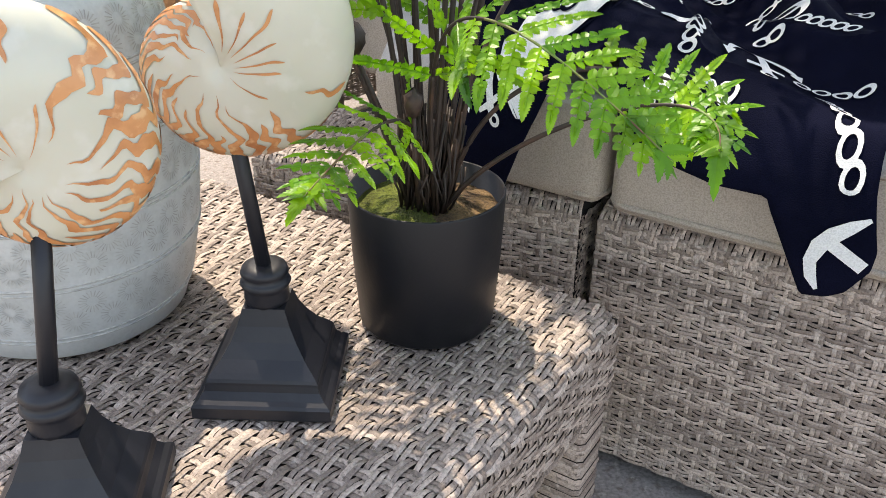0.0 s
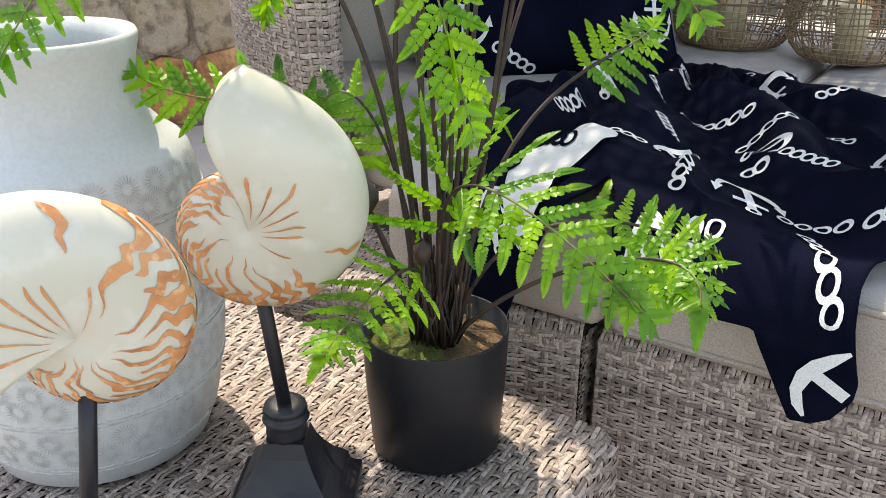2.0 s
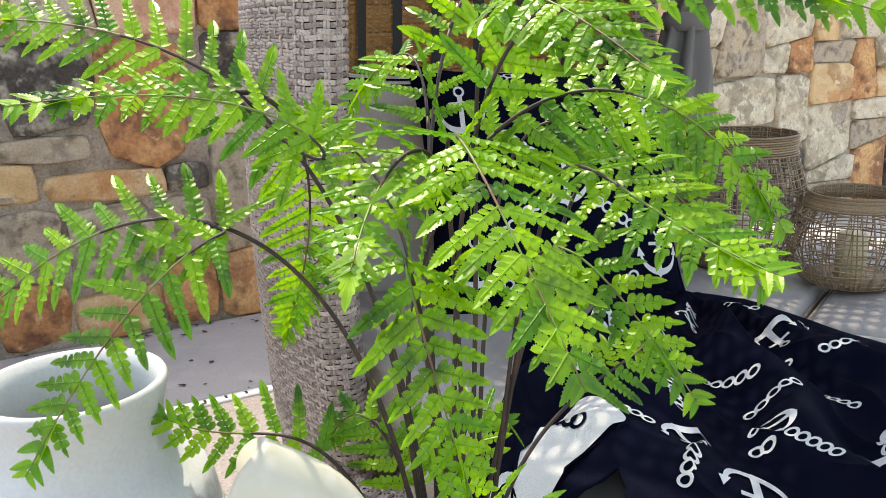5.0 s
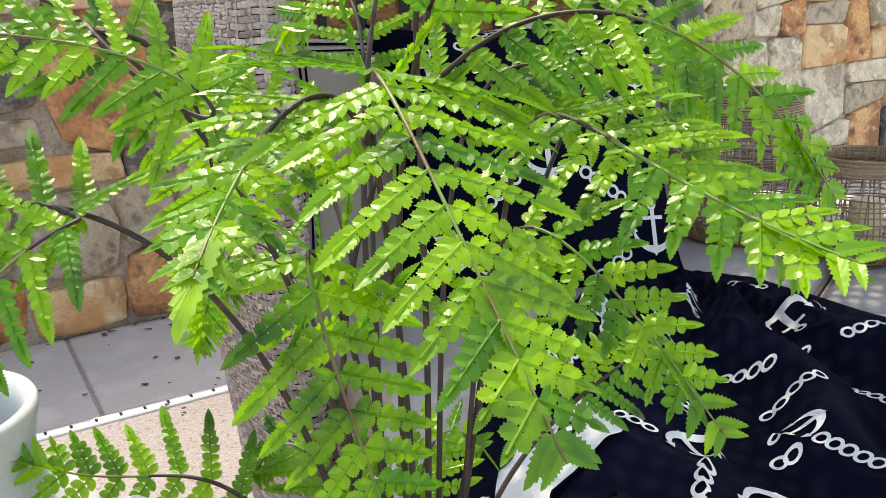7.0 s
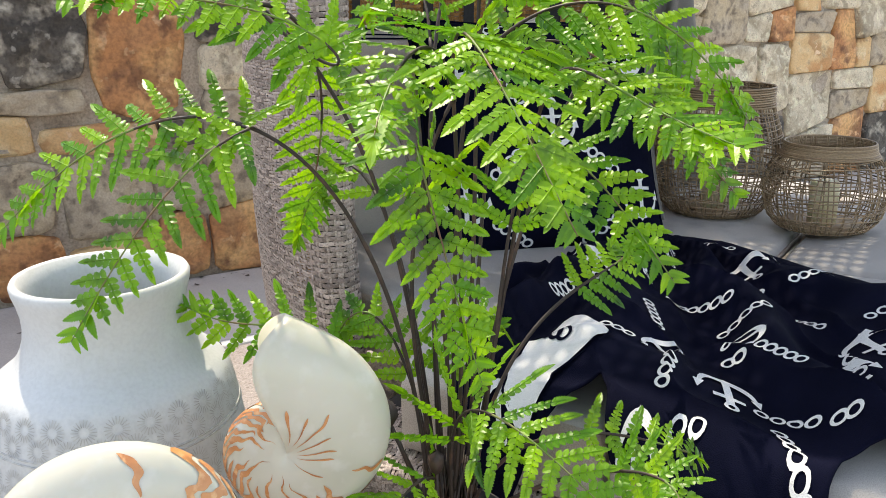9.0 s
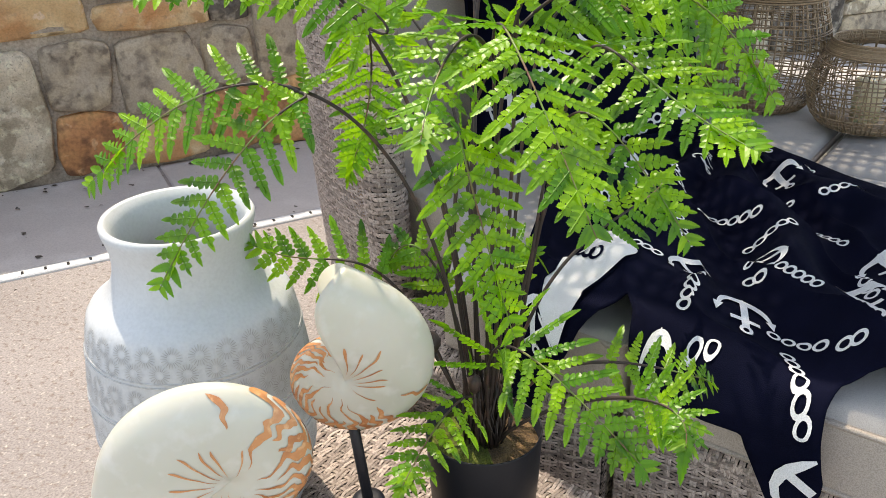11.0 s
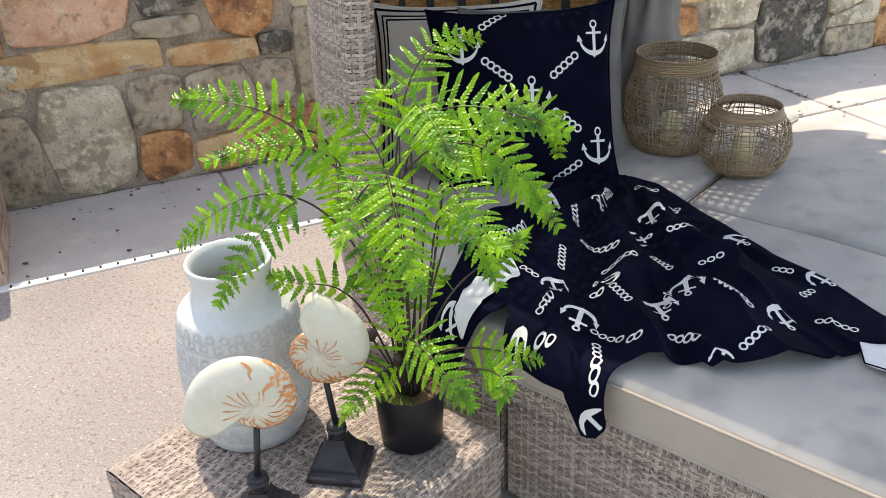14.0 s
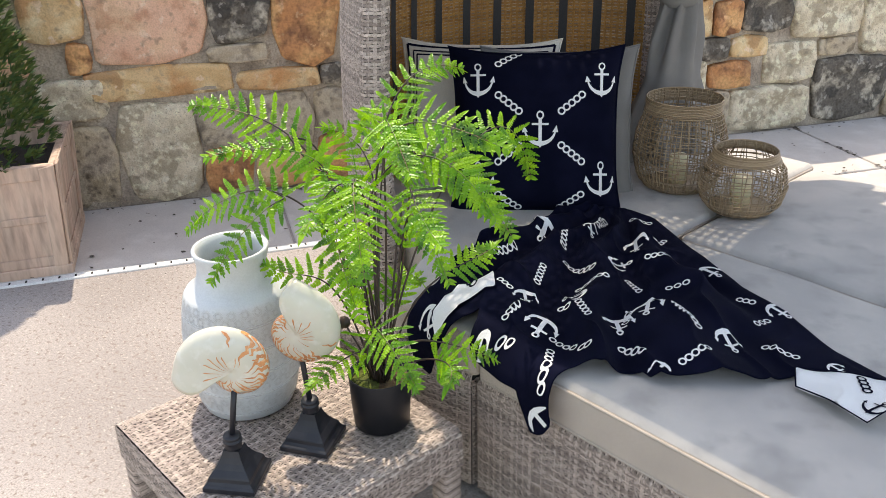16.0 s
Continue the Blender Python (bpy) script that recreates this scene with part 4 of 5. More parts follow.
shell_on_stand((-0.032, 0.626, T_Z + 0.0035), 4, (-0.047, 0.632, 0.512), 87, 0.102, "cream nautilus shell with orange stripes, mouth upward, on black stand", 14)
shell_on_stand((-0.111, 0.485, T_Z + 0.0035), 12, (-0.108, 0.512, 0.494), 190, 0.108, "cream nautilus shell with orange stripes, mouth sideways, on black stand", 18)

# ---- fern in its pot ----
PC = Vector((0.067, 0.727, T_Z + 0.004))
fern = thing("potted_fern", PC, "artificial bright green fern in a matt black pot", "plant")
part("pot", lathe([(0, 0), (0.052, 0), (0.0545, 0.003), (0.0585, 0.06), (0.0605, 0.112), (0.0600, 0.1135), (0.0585, 0.113), (0.0575, 0.09), (0, 0.09)], PC, 72), M_BLACK_POT, fern, "matt black plastic pot")
mounds = {"moss": [], "coir": []}
for key, a0 in (("moss", radians(110)), ("coir", radians(290))):
    vs, fs = [PC + Vector((0, 0, 0.102))], []
    for i in range(1, 9):
        for k in range(25):
            a, r = a0 + math.pi * k / 24, 0.0578 * i / 8
            p = Vector((r * math.cos(a), r * math.sin(a), 0.096 + 0.006 * (1 - i / 8) + 0.005 * noise.noise(Vector((r * 60 * math.cos(a), r * 60 * math.sin(a), 2)))))
            vs.append(PC + p)
    fs = [(0, 1 + k, 2 + k) for k in range(24)] + [(1 + (i - 1) * 25 + k, 1 + i * 25 + k, 2 + i * 25 + k, 2 + (i - 1) * 25 + k) for i in range(1, 8) for k in range(24)]
    part(key, (vs, fs), M_MOSS if key == "moss" else M_COIR, fern, "green moss" if key == "moss" else "brown coir fibre")
rf = random.Random(4)
fib = []
for k in range(100):
    a, r = rf.uniform(0, 6.28), 0.020 * math.sqrt(rf.random())
    p = PC + Vector((r * math.cos(a), r * math.sin(a), 0.094))
    d = Vector((rf.uniform(-0.012, 0.012), rf.uniform(-0.012, 0.012), rf.uniform(0.03, 0.085)))
    fib.append(tube([p, p + d * 0.5 + Vector((rf.uniform(-0.005, 0.005), rf.uniform(-0.005, 0.005), 0)), p + d], 0.0011, 3))
tagged(part("root_mat", join(fib), M_STEM, fern, "dark fibrous roots round the stems"), kind="stuff")

def toothed(teeth, fat, cut):
    """The outline of a leaf of length and width 1 with saw teeth that point to its tip."""
    half = []
    for k in range(teeth):
        x0, x1 = 0.06 + 0.90 * k / teeth, 0.06 + 0.90 * (k + 0.85) / teeth
        w = lambda x: fat * (math.sin(math.pi * min(1, 0.12 + 0.88 * x ** 0.75)) ** 0.6)
        half += [(x0, w(x0) * (1 - cut)), (x1, w(x1) + 0.03)]
    return [(0.0, 0.05)] + half + [(1.06, 0.0)] + [(x - 0.03, -y) for x, y in reversed(half)] + [(0.0, -0.05)]


def lobe_form():
    """The outline of a small lobe: a narrow foot, oblong, with saw teeth towards its pointed end."""
    half = [(0.0, 0.22), (0.24, 0.36), (0.40, 0.47), (0.46, 0.38), (0.60, 0.50), (0.64, 0.36), (0.79, 0.41), (0.82, 0.26), (0.95, 0.25), (0.96, 0.11)]
    return half + [(1.08, 0.02)] + [(x - 0.03, -y * 0.90) for x, y in reversed(half)]


LEAF, LEAF_LONG = lobe_form(), toothed(8, 0.44, 0.24)


def leaf(p, d, side, nrm, length, width, vs, fs, bend=0.12, form=None):
    o = len(vs)
    form = form or LEAF
    vs.append(p + d * (length * 0.45) - nrm * (0.03 * length))
    for x, y in form:
        vs.append(p + d * (x * length) + side * (y * width) + nrm * (0.22 * abs(y) * width - bend * x * x * length))
    m = len(form)
    fs += [(o, o + 1 + k, o + 1 + (k + 1) % m) for k in range(m)]


def pinna(p, d, nrm, length, lobes, rnd):
    """A leaflet: a rib with toothed lobes on both sides and a long toothed end."""
    vs, fs = [], []
    side = nrm.cross(d).normalized()
    sag = rnd.uniform(0.0, 0.14)
    curve = lambda x: p + d * (x * length) - nrm * (sag * x * x * length)
    if lobes < 3:
        leaf(p, d, side, nrm, length, min(0.0110, length * 0.48), vs, fs, 0.12, LEAF_LONG)
        return vs, fs
    rib = 0.0008
    o = len(vs)
    for i in range(7):
        c = curve(i / 6 * 0.9)
        vs += [c - side * rib, c + nrm * rib, c + side * rib]
    fs += [(o + 3 * i + k, o + 3 * i + k + 1, o + 3 * i + k + 4, o + 3 * i + k + 3) for i in range(6) for k in (0, 1)]
    step = 0.76 * length / lobes
    for i in range(lobes):
        x = 0.05 + 0.75 * i / lobes
        l = 1.30 * step * (1.08 - 0.50 * i / lobes) * rnd.uniform(0.85, 1.12)
        for sg in (-1, 1):
            dd = (side * sg * 0.88 + d * rnd.uniform(0.42, 0.60)).normalized()
            nj = (nrm + d * rnd.uniform(-0.35, 0.35) + side * rnd.uniform(-0.25, 0.25)).normalized()
            nj = (nj - dd * nj.dot(dd)).normalized()
            leaf(curve(x + (0.03 if sg > 0 else 0)), dd, dd.cross(nj).normalized(), nj, l, step * 1.16, vs, fs, rnd.uniform(0.05, 0.22))
    leaf(curve(0.72), (d - nrm * 2 * sag * 0.72).normalized(), side, nrm, length * 0.32, min(0.0105, length * 0.18), vs, fs, 0.10, LEAF_LONG)
    return vs, fs


def frond(foot, c1, c2, tip, start, width, seed):
    """A frond from its foot to its tip along a curve of two control points; the blade begins at the share start."""
    rnd = random.Random(seed)
    lean = (rnd.uniform(-0.25, 0.25), rnd.uniform(-0.22, 0.25))
    pts = bezier(foot, c1, c2, tip, 60)
    k0 = int(start * 59)
    fr = part("frond", join([tube(pts[:k0 + 1], 0.0023, 6, lambda t: 1 - 0.30 * t), tube(pts[k0:], 0.0016, 5, lambda t: 1 - 0.72 * t)]), M_STEM, fern, "dark brown stalk")
    fr.data.materials.append(M_RACHIS)
    cut = 6 * k0 + 2
    for i, pl in enumerate(fr.data.polygons):
        pl.material_index = 0 if i < cut + 5 * int(0.5 * (59 - k0)) else 1
    run = [0.0]
    for i in range(k0, 59):
        run.append(run[-1] + (pts[i + 1] - pts[i]).length)
    length = run[-1]
    n = max(9, int(length / 0.0146))
    for i in range(n):
        q = 1 - (1 - i / (n - 1)) ** 1.22
        x = k0 + float(np.interp(min(0.985, q) * length, run, range(len(run))))
        j = min(58, int(x))
        p = pts[j].lerp(pts[j + 1], x - j)
        d = (pts[j + 1] - pts[j]).normalized()
        up = Vector((0.15 + lean[0], -0.80 + lean[1], 0.72)) 
        side = d.cross(up)
        if side.length < 0.15:
            side = d.cross(Vector((0.2, -1, 0.1)))
        side.normalize()
        nrm = side.cross(d).normalized()
        if nrm.z < -0.2:
            nrm = -nrm
        l = 1.0 * width * (1 - q ** 1.2) ** 0.80 * (0.80 + 0.20 * min(1, q * 5)) * rnd.uniform(0.88, 1.10) + 0.012
        lobes = 0 if l < 0.020 else min(9, max(3, int(l / 0.0066)))
        for sg in (-1, 1):
            tilt = 0.42 + 0.36 * q
            dd = (side * sg * math.cos(tilt) + d * math.sin(tilt) * 0.85 + nrm * rnd.uniform(-0.16, 0.08)).normalized()
            nn = (nrm - dd * nrm.dot(dd) + side * sg * rnd.uniform(-0.15, 0.2)).normalized()
            nn = (nn - dd * nn.dot(dd)).normalized()
            part("pinna", pinna(p, dd, nn, l, lobes, rnd), M_LEAF, fr, smooth=False)
    vs, fs = [], []
    d = (pts[59] - pts[56]).normalized()
    side = d.cross(Vector((0, 0, 1))).normalized()
    leaf(pts[55], d, side, side.cross(d), 0.042, 0.015, vs, fs, 0.12, LEAF_LONG)
    part("pinna", (vs, fs), M_LEAF, fr, smooth=False)
    return pts


FRONDS = [  # foot, two control points, tip, start of the blade, half width
    ((-0.012, 0.004), (0.033, 0.783, 0.825), (-0.096, 0.731, 0.897), (-0.264, 0.705, 0.896), 0.56, 0.056),
    ((-0.014, -0.006), (0.042, 0.742, 0.692), (-0.076, 0.680, 0.879), (-0.276, 0.656, 0.669), 0.62, 0.046),
    ((-0.014, 0.006), (-0.033, 0.757, 0.644), (-0.083, 0.753, 0.528), (-0.154, 0.711, 0.594), 0.42, 0.042),
    ((0.002, -0.008), (0.113, 0.699, 0.739), (0.023, 0.701, 0.963), (0.164, 0.495, 0.720), 0.52, 0.068),
    ((0.004, -0.004), (0.081, 0.740, 0.672), (0.020, 0.559, 0.925), (0.108, 0.582, 0.591), 0.43, 0.052),
    ((0.010, -0.006), (0.172, 0.788, 0.910), (0.115, 0.686, 0.796), (0.264, 0.564, 0.756), 0.55, 0.052),
    ((0.012, 0.004), (0.111, 0.760, 0.699), (0.046, 0.901, 0.982), (0.313, 0.789, 0.677), 0.52, 0.060),
    ((0.010, 0.006), (-0.057, 0.758, 0.773), (0.175, 0.721, 0.971), (0.303, 0.714, 0.743), 0.55, 0.055),
    ((0.014, -0.002), (0.137, 0.733, 0.663), (0.092, 0.774, 0.847), (0.242, 0.653, 0.644), 0.44, 0.042),
    ((0.016, 0.008), (0.098, 0.797, 0.598), (0.219, 0.839, 0.579), (0.242, 0.903, 0.606), 0.62, 0.034),
    ((0.006, 0.002), (0.075, 0.729, 0.838), (0.067, 0.675, 0.982), (0.336, 0.666, 0.884), 0.52, 0.050),
    ((0.008, 0.008), (0.108, 0.769, 0.687), (0.248, 0.957, 1.013), (0.289, 0.990, 0.715), 0.52, 0.050),
    ((0.000, 0.010), (0.029, 0.771, 0.841), (0.044, 0.875, 0.982), (0.155, 0.978, 0.926), 0.58, 0.046),
    ((-0.004, 0.006), (0.034, 0.778, 0.752), (0.073, 0.937, 0.959), (-0.042, 0.914, 0.815), 0.55, 0.046),
    ((-0.008, 0.000), (0.061, 0.791, 0.731), (-0.021, 0.996, 0.763), (-0.097, 0.880, 0.819), 0.55, 0.046),
    ((0.004, -0.002), (0.124, 0.734, 0.836), (0.035, 0.796, 0.995), (0.206, 0.590, 0.852), 0.55, 0.056),
    ((0.014, 0.000), (0.104, 0.722, 0.505), (0.202, 0.671, 0.526), (0.292, 0.753, 0.449), 0.62, 0.032),
    ((0.012, -0.004), (0.122, 0.702, 0.456), (0.267, 0.670, 0.516), (0.251, 0.612, 0.475), 0.62, 0.034),
    ((0.008, -0.010), (0.066, 0.700, 0.532), (0.077, 0.648, 0.593), (0.217, 0.561, 0.488), 0.32, 0.062),
    ((-0.004, -0.014), (0.075, 0.719, 0.497), (0.033, 0.638, 0.464), (0.022, 0.543, 0.465), 0.35, 0.044),
    ((-0.008, 0.010), (0.040, 0.770, 0.660), (-0.030, 0.830, 0.800), (-0.098, 0.850, 0.612), 0.54, 0.042),
    ((-0.010, 0.008), (0.050, 0.760, 0.480), (0.000, 0.800, 0.620), (-0.040, 0.780, 0.545), 0.45, 0.036),
    ((0.000, 0.012), (0.060, 0.790, 0.470), (0.060, 0.830, 0.600), (0.110, 0.850, 0.530), 0.45, 0.036),
]
BRANCHES = [  # which frond they leave, where on it, two control points, tip, start, half width
    (0, 0.62, (0.045, 0.669, 0.722), (-0.008, 0.799, 0.865), (-0.168, 0.594, 0.844), 0.12, 0.042),
    (1, 0.66, (-0.046, 0.676, 0.738), (-0.102, 0.672, 0.786), (-0.182, 0.581, 0.613), 0.10, 0.042),
    (0, 0.60, (-0.041, 0.770, 0.842), (-0.024, 0.792, 0.754), (-0.091, 0.831, 0.618), 0.35, 0.045),
    (3, 0.50, (0.074, 0.643, 0.843), (0.045, 0.607, 0.804), (0.051, 0.521, 0.769), 0.35, 0.036),
]
paths = [frond(PC + Vector((foot[0], foot[1], 0.095)), c1, c2, tip, start, width, 20 + k) for k, (foot, c1, c2, tip, start, width) in enumerate(FRONDS)]
for k, (of, share, c1, c2, tip, start, width) in enumerate(BRANCHES):
    frond(paths[of][int(share * 59)], c1, c2, tip, start, width, 60 + k)
hip = lathe([(0, -0.011), (0.006, -0.010), (0.010, -0.004), (0.0105, 0.003), (0.007, 0.010), (0, 0.013)], (0.020, 0.688, 0.512), 14)
part("fiddlehead", ([Vector(v) * 1.0 + Vector((rf.uniform(-1, 1), rf.uniform(-1, 1), rf.uniform(-1, 1))) * 0.0012 for v in hip[0]], hip[1]), M_STEM, fern, "fuzzy brown fiddlehead")
bud = lathe([(0, -0.010), (0.0045, -0.009), (0.0065, -0.002), (0.006, 0.005), (0, 0.010)], (0.062, 0.690, 0.470), 12)
part("fiddlehead", ([Vector(v) + Vector((rf.uniform(-1, 1), rf.uniform(-1, 1), rf.uniform(-1, 1))) * 0.0010 for v in bud[0]], bud[1]), M_STEM, fern, "small brown fiddlehead")
part("fiddlehead_stalk", tube([PC + Vector((-0.004, -0.012, 0.095)), (0.063, 0.695, 0.42), (0.062, 0.69, 0.465)], 0.0017, 5), M_STEM, fern)
part("fiddlehead_stalk", tube([PC + Vector((-0.012, -0.006, 0.095)), (0.040, 0.705, 0.45), (0.022, 0.69, 0.505)], 0.0018, 5), M_STEM, fern)

# ---- planter with juniper ----
def pl(p):
    return wall_at(p.x, p.y, p.z)


S1, D1, D0, PH = -0.02, STRIP - 0.02, 0.10, 0.40
S0 = S1 - 0.52
planter = thing("planter", wall_at((S0 + S1) / 2, 0.35, 0), "flared cedar-coloured panelled planter box", "planter")


def flare(p):
    k = 1 + 0.10 * p.z / PH
    cx, cy = (S0 + S1) / 2, (D0 + D1) / 2
    sag = 0.03 * (1 - (2 * (p.x - cx) / (S1 - S0)) ** 2) if p.z > PH - 0.02 else 0
    return wall_at(cx + (p.x - cx) * k, cy + (p.y - cy) * k, p.z - sag)


T = 0.022
for lo, hi in (((S0, D1 - T, 0.03), (S1, D1, PH)), ((S0, D0, 0.03), (S1, D0 + T, PH)), ((S0, D0, 0.03), (S0 + T, D1, PH)), ((S1 - T, D0, 0.03), (S1, D1, PH))):
    part("side", box(lo, hi, flare, 0.003, 1), M_PLANTER, planter, smooth=False)
part("plinth", box((S0 - 0.012, D0 - 0.012, 0), (S1 + 0.012, D1 + 0.012, 0.04), flare, 0.004, 1), M_PLANTER, planter, smooth=False)
for x0, x1 in ((S0, S0 + 0.045), (S0 + 0.24, S0 + 0.275), (S1 - 0.045, S1)):
    part("batten", box((x0, D1, 0.04), (x1, D1 + 0.010, PH), flare, 0.002, 1), M_PLANTER, planter, smooth=False)
for z0, z1 in ((0.04, 0.075), (0.20, 0.225), (PH - 0.05, PH)):
    part("rail", box((S0, D1, z0), (S1, D1 + 0.006, z1), flare, 0.002, 1), M_PLANTER, planter, smooth=False)
    part("rail", box((S1, D0, z0), (S1 + 0.006, D1, z1), flare, 0.002, 1), M_PLANTER, planter, smooth=False)
for y0, y1 in ((D0, D0 + 0.045), (D1 - 0.045, D1)):
    part("batten", box((S1, y0, 0.04), (S1 + 0.010, y1, PH), flare, 0.002, 1), M_PLANTER, planter, smooth=False)
part("soil", box((S0 + 0.01, D0 + 0.01, 0.25), (S1 - 0.01, D1 - 0.01, PH - 0.07), flare), M_SOIL, planter, smooth=False)
jun = thing("juniper", wall_at(-0.33, 0.34, PH - 0.07), "dense dark green juniper in the planter", "shrub")
part("trunk", tube([wall_at(-0.33, 0.34, 0.3), wall_at(-0.33, 0.33, 1.1)], 0.02, 8, lambda t: 1 - 0.7 * t), M_BARK, jun)
rj = random.Random(9)
vs, fs = [], []
for k in range(2600):
    h = rj.random() ** 0.8
    z = 0.36 + 0.95 * h
    rr = (0.30 * (1 - h) ** 0.45 + 0.03) * (0.45 + 0.55 * rj.random() ** 0.4)
    a = rj.uniform(0, 2 * math.pi)
    c = wall_at(-0.33 + rr * math.cos(a), 0.34 + rr * math.sin(a), z)
    out = (c - wall_at(-0.33, 0.34, z - 0.08)).normalized()
    for q in range(7):
        d = (out + Vector((rj.uniform(-0.6, 0.6), rj.uniform(-0.6, 0.6), rj.uniform(-0.2, 0.9)))).normalized()
        sd = d.cross(Vector((rj.random(), rj.random(), rj.random()))).normalized()
        l = rj.uniform(0.025, 0.05)
        o = len(vs)
        vs += [c, c + d * l * 0.5 + sd * 0.004, c + d * l, c + d * l * 0.5 - sd * 0.004]
        fs.append((o, o + 1, o + 2, o + 3))
tagged(part("foliage", (vs, fs), M_JUNIPER, jun, "scaly sprays of juniper needles"), kind="stuff")

# ---- litter on the paving ----
rl = random.Random(2)
vs, fs = [], []
for k in range(420):
    s_ = rl.uniform(-0.3, 5.5)
    near = rl.random() < 0.5
    y_ = abs(rl.gauss(0.0, 0.035)) + 0.012 if near else rl.uniform(0.02, STRIP + 0.12) if s_ < 2 else rl.uniform(0.02, 1.3)
    if k >= 345:      # caught in the joints of the slabs
        s_, y_ = (3.272 + rl.gauss(0, 0.012), rl.choice((0.03, 0.34, 0.40, 0.62)) + rl.gauss(0, 0.03)) if k % 3 else (3.1 + rl.gauss(0, 0.25), 0.625 + rl.gauss(0, 0.012))
    c = wall_at(s_, max(0.012, y_), 0.0085)
    r = rl.uniform(0.003, 0.011)
    o = len(vs)
    for q in range(5):
        a = q * 1.257 + rl.uniform(-0.4, 0.4)
        vs.append(c + Vector((math.cos(a) * r, math.sin(a) * r * rl.uniform(0.3, 1), rl.uniform(0, 0.004))))
    fs.append(tuple(range(o, o + 5)))
litter = link_mesh("leaf_litter", (vs, fs), M_DEBRIS, smooth=False)
tagged(litter, "dry dark leaf scraps scattered on the paving", "litter", kind="stuff")

# ---- stones of the wall ----
BLOCKS = [(0.13, 0.545, 0.57, 0.87, "pink"), (0.56, 0.79, 0.63, 0.87, "dark"), (0.80, 1.06, 0.525, 0.87, "rust"), (0.545, 0.765, 0.55, 0.615, "grey"), (0.09, 0.62, 0.435, 0.553, "tan"), (0.64, 0.955, 0.43, 0.51, "tan"),
          (0.155, 0.46, 0.02, 0.41, "pale"), (-0.10, 0.14, 0.02, 0.345, "grey"), (-0.10, 0.14, 0.375, 0.53, "pale"), (0.03, 0.115, 0.55, 0.66, "rust"), (-0.10, 0.115, 0.675, 0.87, "tan"), (0.475, 0.66, 0.215, 0.41, "grey"),
          (0.475, 0.66, 0.02, 0.20, "rust"), (0.68, 0.92, 0.17, 0.41, "grey"), (0.68, 0.92, 0.02, 0.155, "tan")]
BLOCKS2 = [(0.935, 1.09, 0.02, 0.22, "rust"), (0.935, 1.09, 0.235, 0.415, "grey"), (0.97, 1.09, 0.43, 0.51, "dark"), (2.77, 2.91, 0.49, 0.645, "rust"), (2.925, 3.18, 0.49, 0.645, "dark"), (3.195, 3.57, 0.445, 0.645, "pale"), (2.87, 3.06, 0.38, 0.475, "tan"), (2.77, 2.99, 0.24, 0.365, "rust"),
           (3.07, 3.335, 0.24, 0.43, "pale"), (2.90, 3.335, 0.02, 0.225, "pale"), (3.355, 3.79, 0.02, 0.335, "dark"), (3.585, 3.79, 0.35, 0.645, "pale"), (3.355, 3.57, 0.35, 0.43, "grey"), (2.67, 2.855, 0.38, 0.475, "dark"), (2.67, 2.755, 0.02, 0.365, "pale"), (2.77, 2.885, 0.02, 0.225, "grey"), (2.67, 2.755, 0.49, 0.645, "tan")]
rs = random.Random(12)


def clip_half(poly, mx, my, nx, ny):
    out = []
    for i in range(len(poly)):
        (x0, y0), (x1, y1) = poly[i - 1], poly[i]
        d0, d1 = (x0 - mx) * nx + (y0 - my) * ny, (x1 - mx) * nx + (y1 - my) * ny
        if (d0 < 0) != (d1 < 0):
            t = d0 / (d0 - d1)
            out.append((x0 + (x1 - x0) * t, y0 + (y1 - y0) * t))
        if d1 < 0:
            out.append((x1, y1))
    return out


def break_up(poly, big):
    """Breaks a patch of wall into stones by slanting joints."""
    xs, ys = [p[0] for p in poly], [p[1] for p in poly]
    w, h = max(xs) - min(xs), max(ys) - min(ys)
    if w * h < big * rs.uniform(0.5, 1.6) and w < 0.55 and h < 0.40:
        return [poly]
    a = rs.uniform(-0.22, 0.22) + (0 if w > h * 1.35 else math.pi / 2)
    nx, ny = math.cos(a), math.sin(a)
    cx, cy = min(xs) + w * rs.uniform(0.36, 0.64), min(ys) + h * rs.uniform(0.36, 0.64)
    g = 0.0040
    out = []
    for sg in (1, -1):
        q = clip_half(poly, cx - sg * nx * g, cy - sg * ny * g, sg * nx, sg * ny)
        if len(q) > 2:
            out += break_up(q, big)
    return out


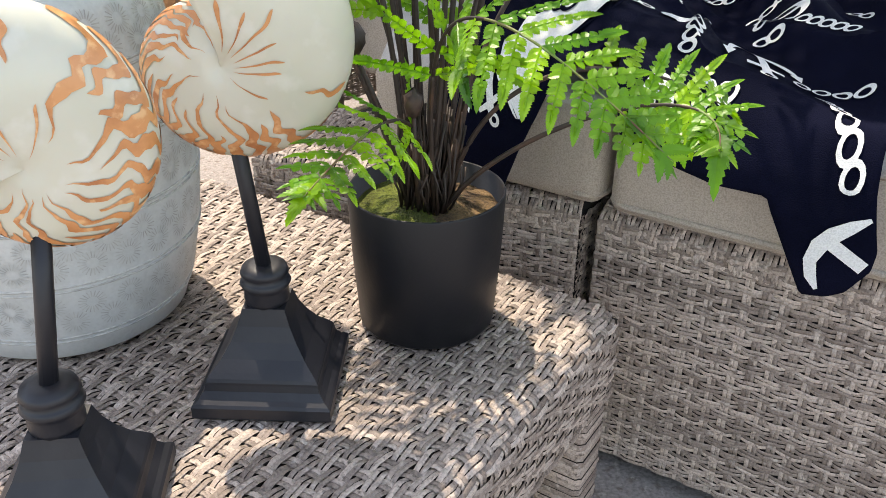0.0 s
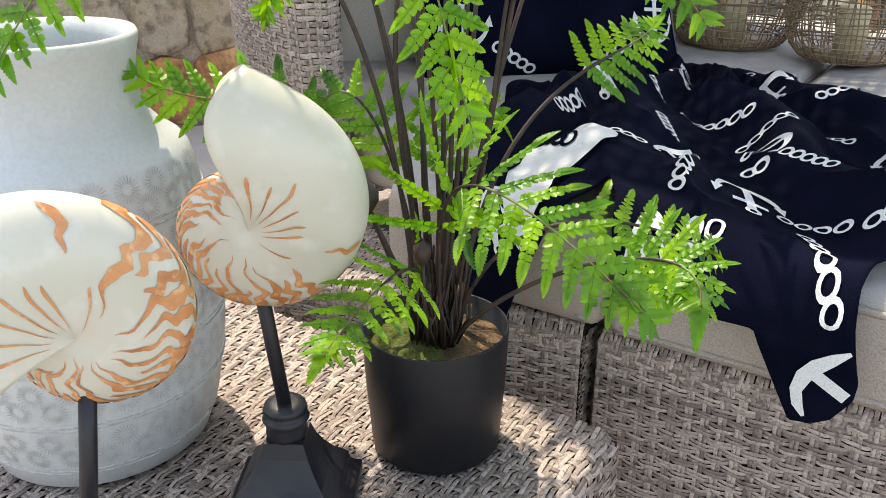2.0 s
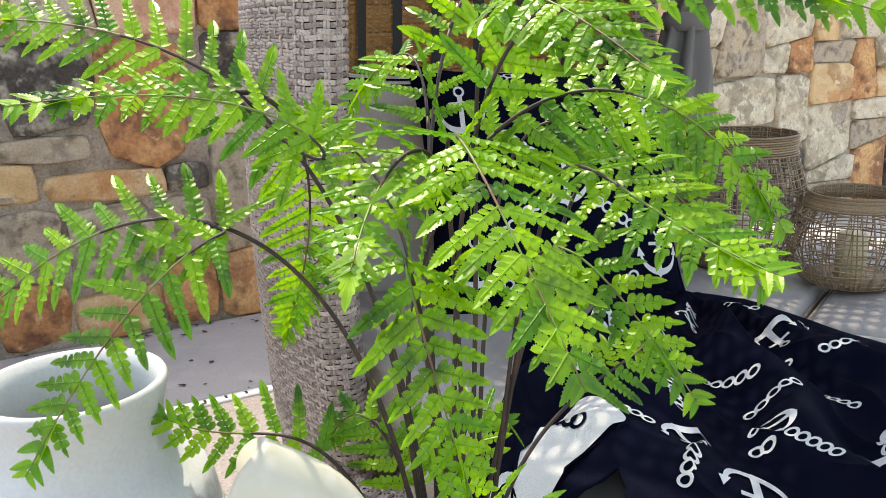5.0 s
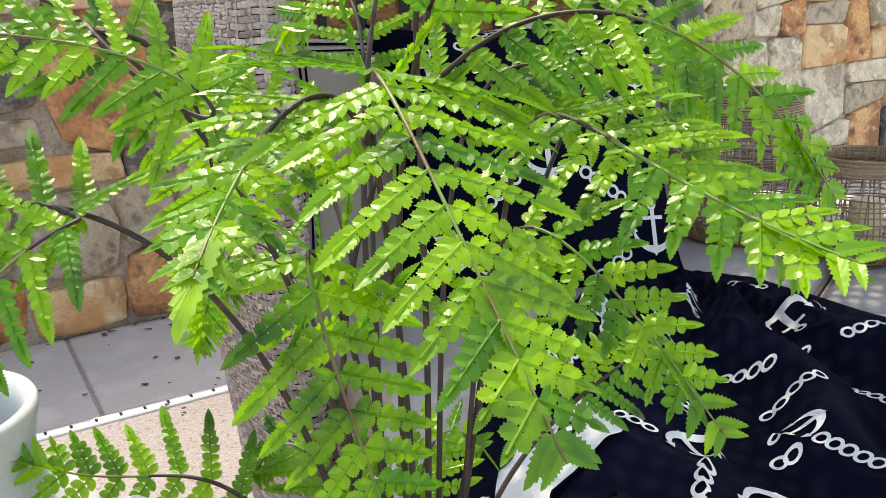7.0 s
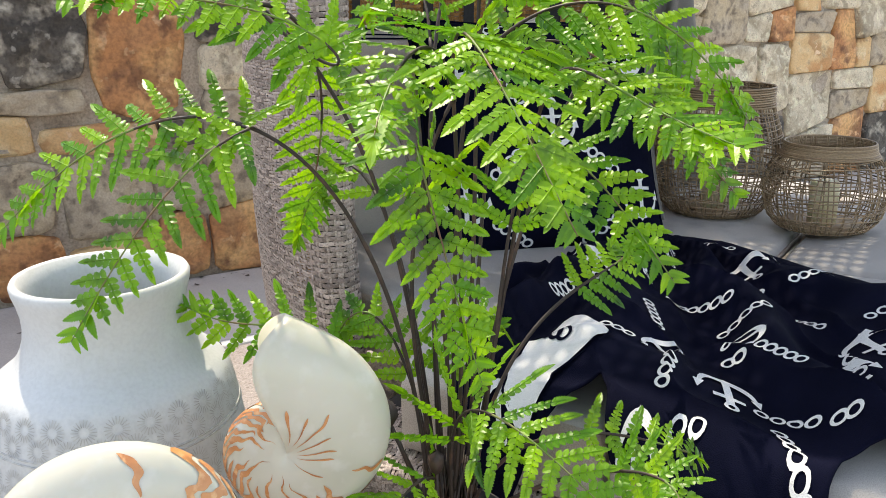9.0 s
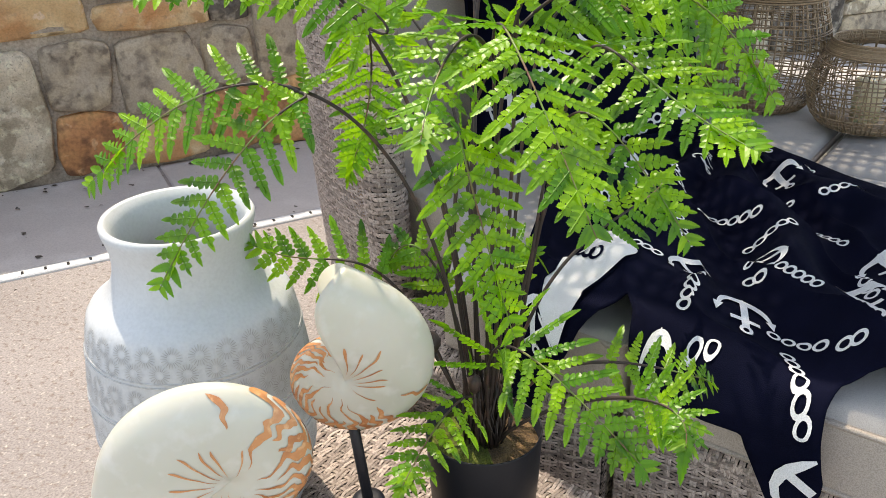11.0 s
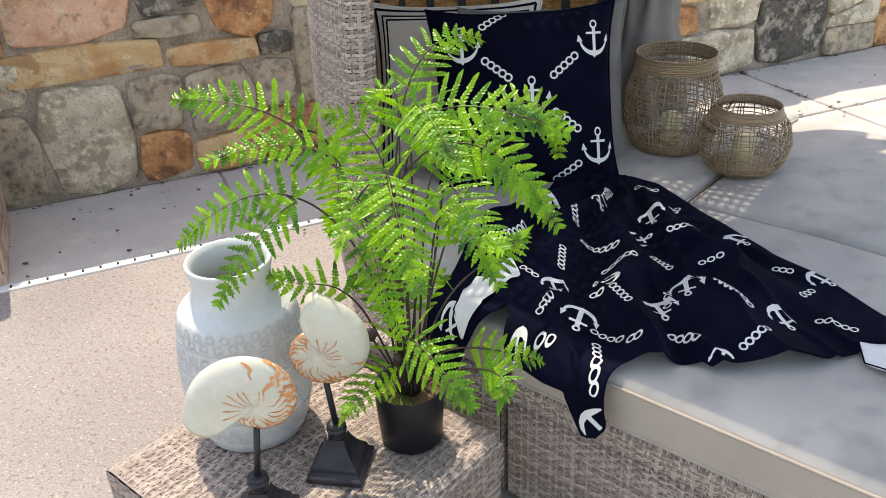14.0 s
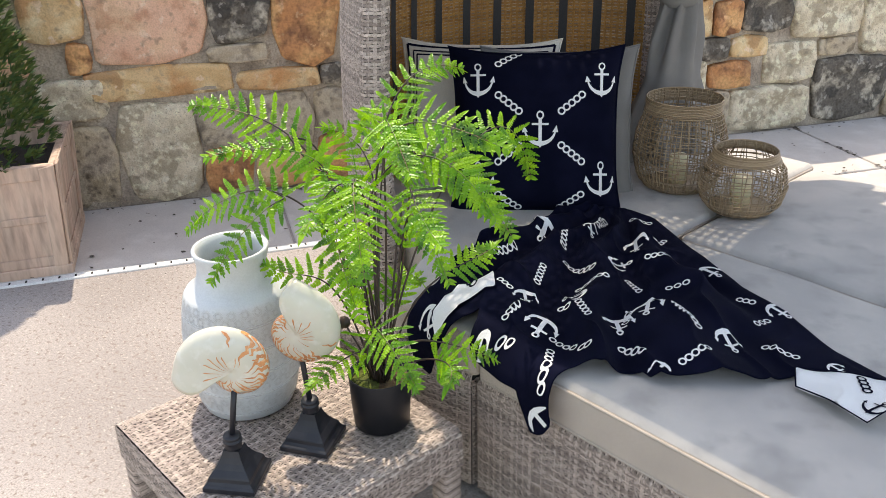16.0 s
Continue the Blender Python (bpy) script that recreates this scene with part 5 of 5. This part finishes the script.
stones = []
for a, b, c, d, kind in BLOCKS + BLOCKS2:
    m_ = 0.11 * min(b - a, d - c)
    j = lambda: rs.uniform(-m_, m_)
    mx, my = (a + b) / 2, (c + d) / 2
    stones.append(([(a + abs(j()), c + abs(j())), (mx + 2 * j(), c - 0.004), (b - abs(j()), c + abs(j())), (b + 0.004, my + 2 * j()), (b - abs(j()), d - abs(j())), (mx + 2 * j(), d + 0.004), (a + abs(j()), d - abs(j())), (a - 0.004, my + 2 * j())], kind))
for a, b, c, d in ((-1.9, -0.11, 0.01, WALL_H), (-0.105, 1.095, 0.885, WALL_H), (1.105, 2.655, 0.01, WALL_H), (2.67, 3.785, 0.66, LOW_H), (3.80, 6.6, 0.01, LOW_H)):
    for q in break_up([(a, c), (b, c), (b, d), (a, d)], 0.065):
        stones.append((q, rs.choice(("pink", "grey", "tan", "pale", "pale", "grey", "tan", "dark", "pale", "pale", "rust"))))
for k, (poly, kind) in enumerate(stones):
    for w in (0.10,):
        poly = [q for i in range(len(poly)) for q in (tuple((1 - w) * poly[i - 1][e] + w * poly[i][e] for e in (0, 1)), tuple(w * poly[i - 1][e] + (1 - w) * poly[i][e] for e in (0, 1)))]
    cx, cy = sum(p[0] for p in poly) / len(poly), sum(p[1] for p in poly) / len(poly)
    depth = rs.uniform(0.018, 0.036)
    vs, fs = [], []
    m = len(poly)
    sx, sy = rs.uniform(-0.05, 0.05), rs.uniform(-0.05, 0.05)
    for scale, out in ((1.0, -0.03), (1.0, 0.0), (0.99, depth * 0.72), (0.95, depth), (0.75, depth), (0.5, depth), (0.25, depth)):
        for i, (x, y) in enumerate(poly):
            jit = 1.03 + 0.10 * noise.noise(Vector((x * 9, y * 9, k))) + 0.035 * noise.noise(Vector((x * 45, y * 45, k)))
            px, py = cx + (x - cx) * scale * jit, cy + (y - cy) * scale * jit
            o_ = out + (0.026 * noise.noise(Vector((px * 11, py * 11, k * 3.1))) + 0.012 * noise.noise(Vector((px * 35, py * 35, k))) + (px - cx) * sx + (py - cy) * sy if out > 0 else 0)
            vs.append(wall_at(px, o_ - 0.018, max(0.004, py)))
    vs.append(wall_at(cx, depth - 0.018 + 0.013 * noise.noise(Vector((cx * 11, cy * 11, k * 3.1))), cy))
    for q in range(6):
        fs += [(q * m + i, q * m + (i + 1) % m, (q + 1) * m + (i + 1) % m, (q + 1) * m + i) for i in range(m)]
    fs += [(6 * m + i, 6 * m + (i + 1) % m, 7 * m) for i in range(m)]
    part("stone", (vs, fs), STONES[kind], wall)
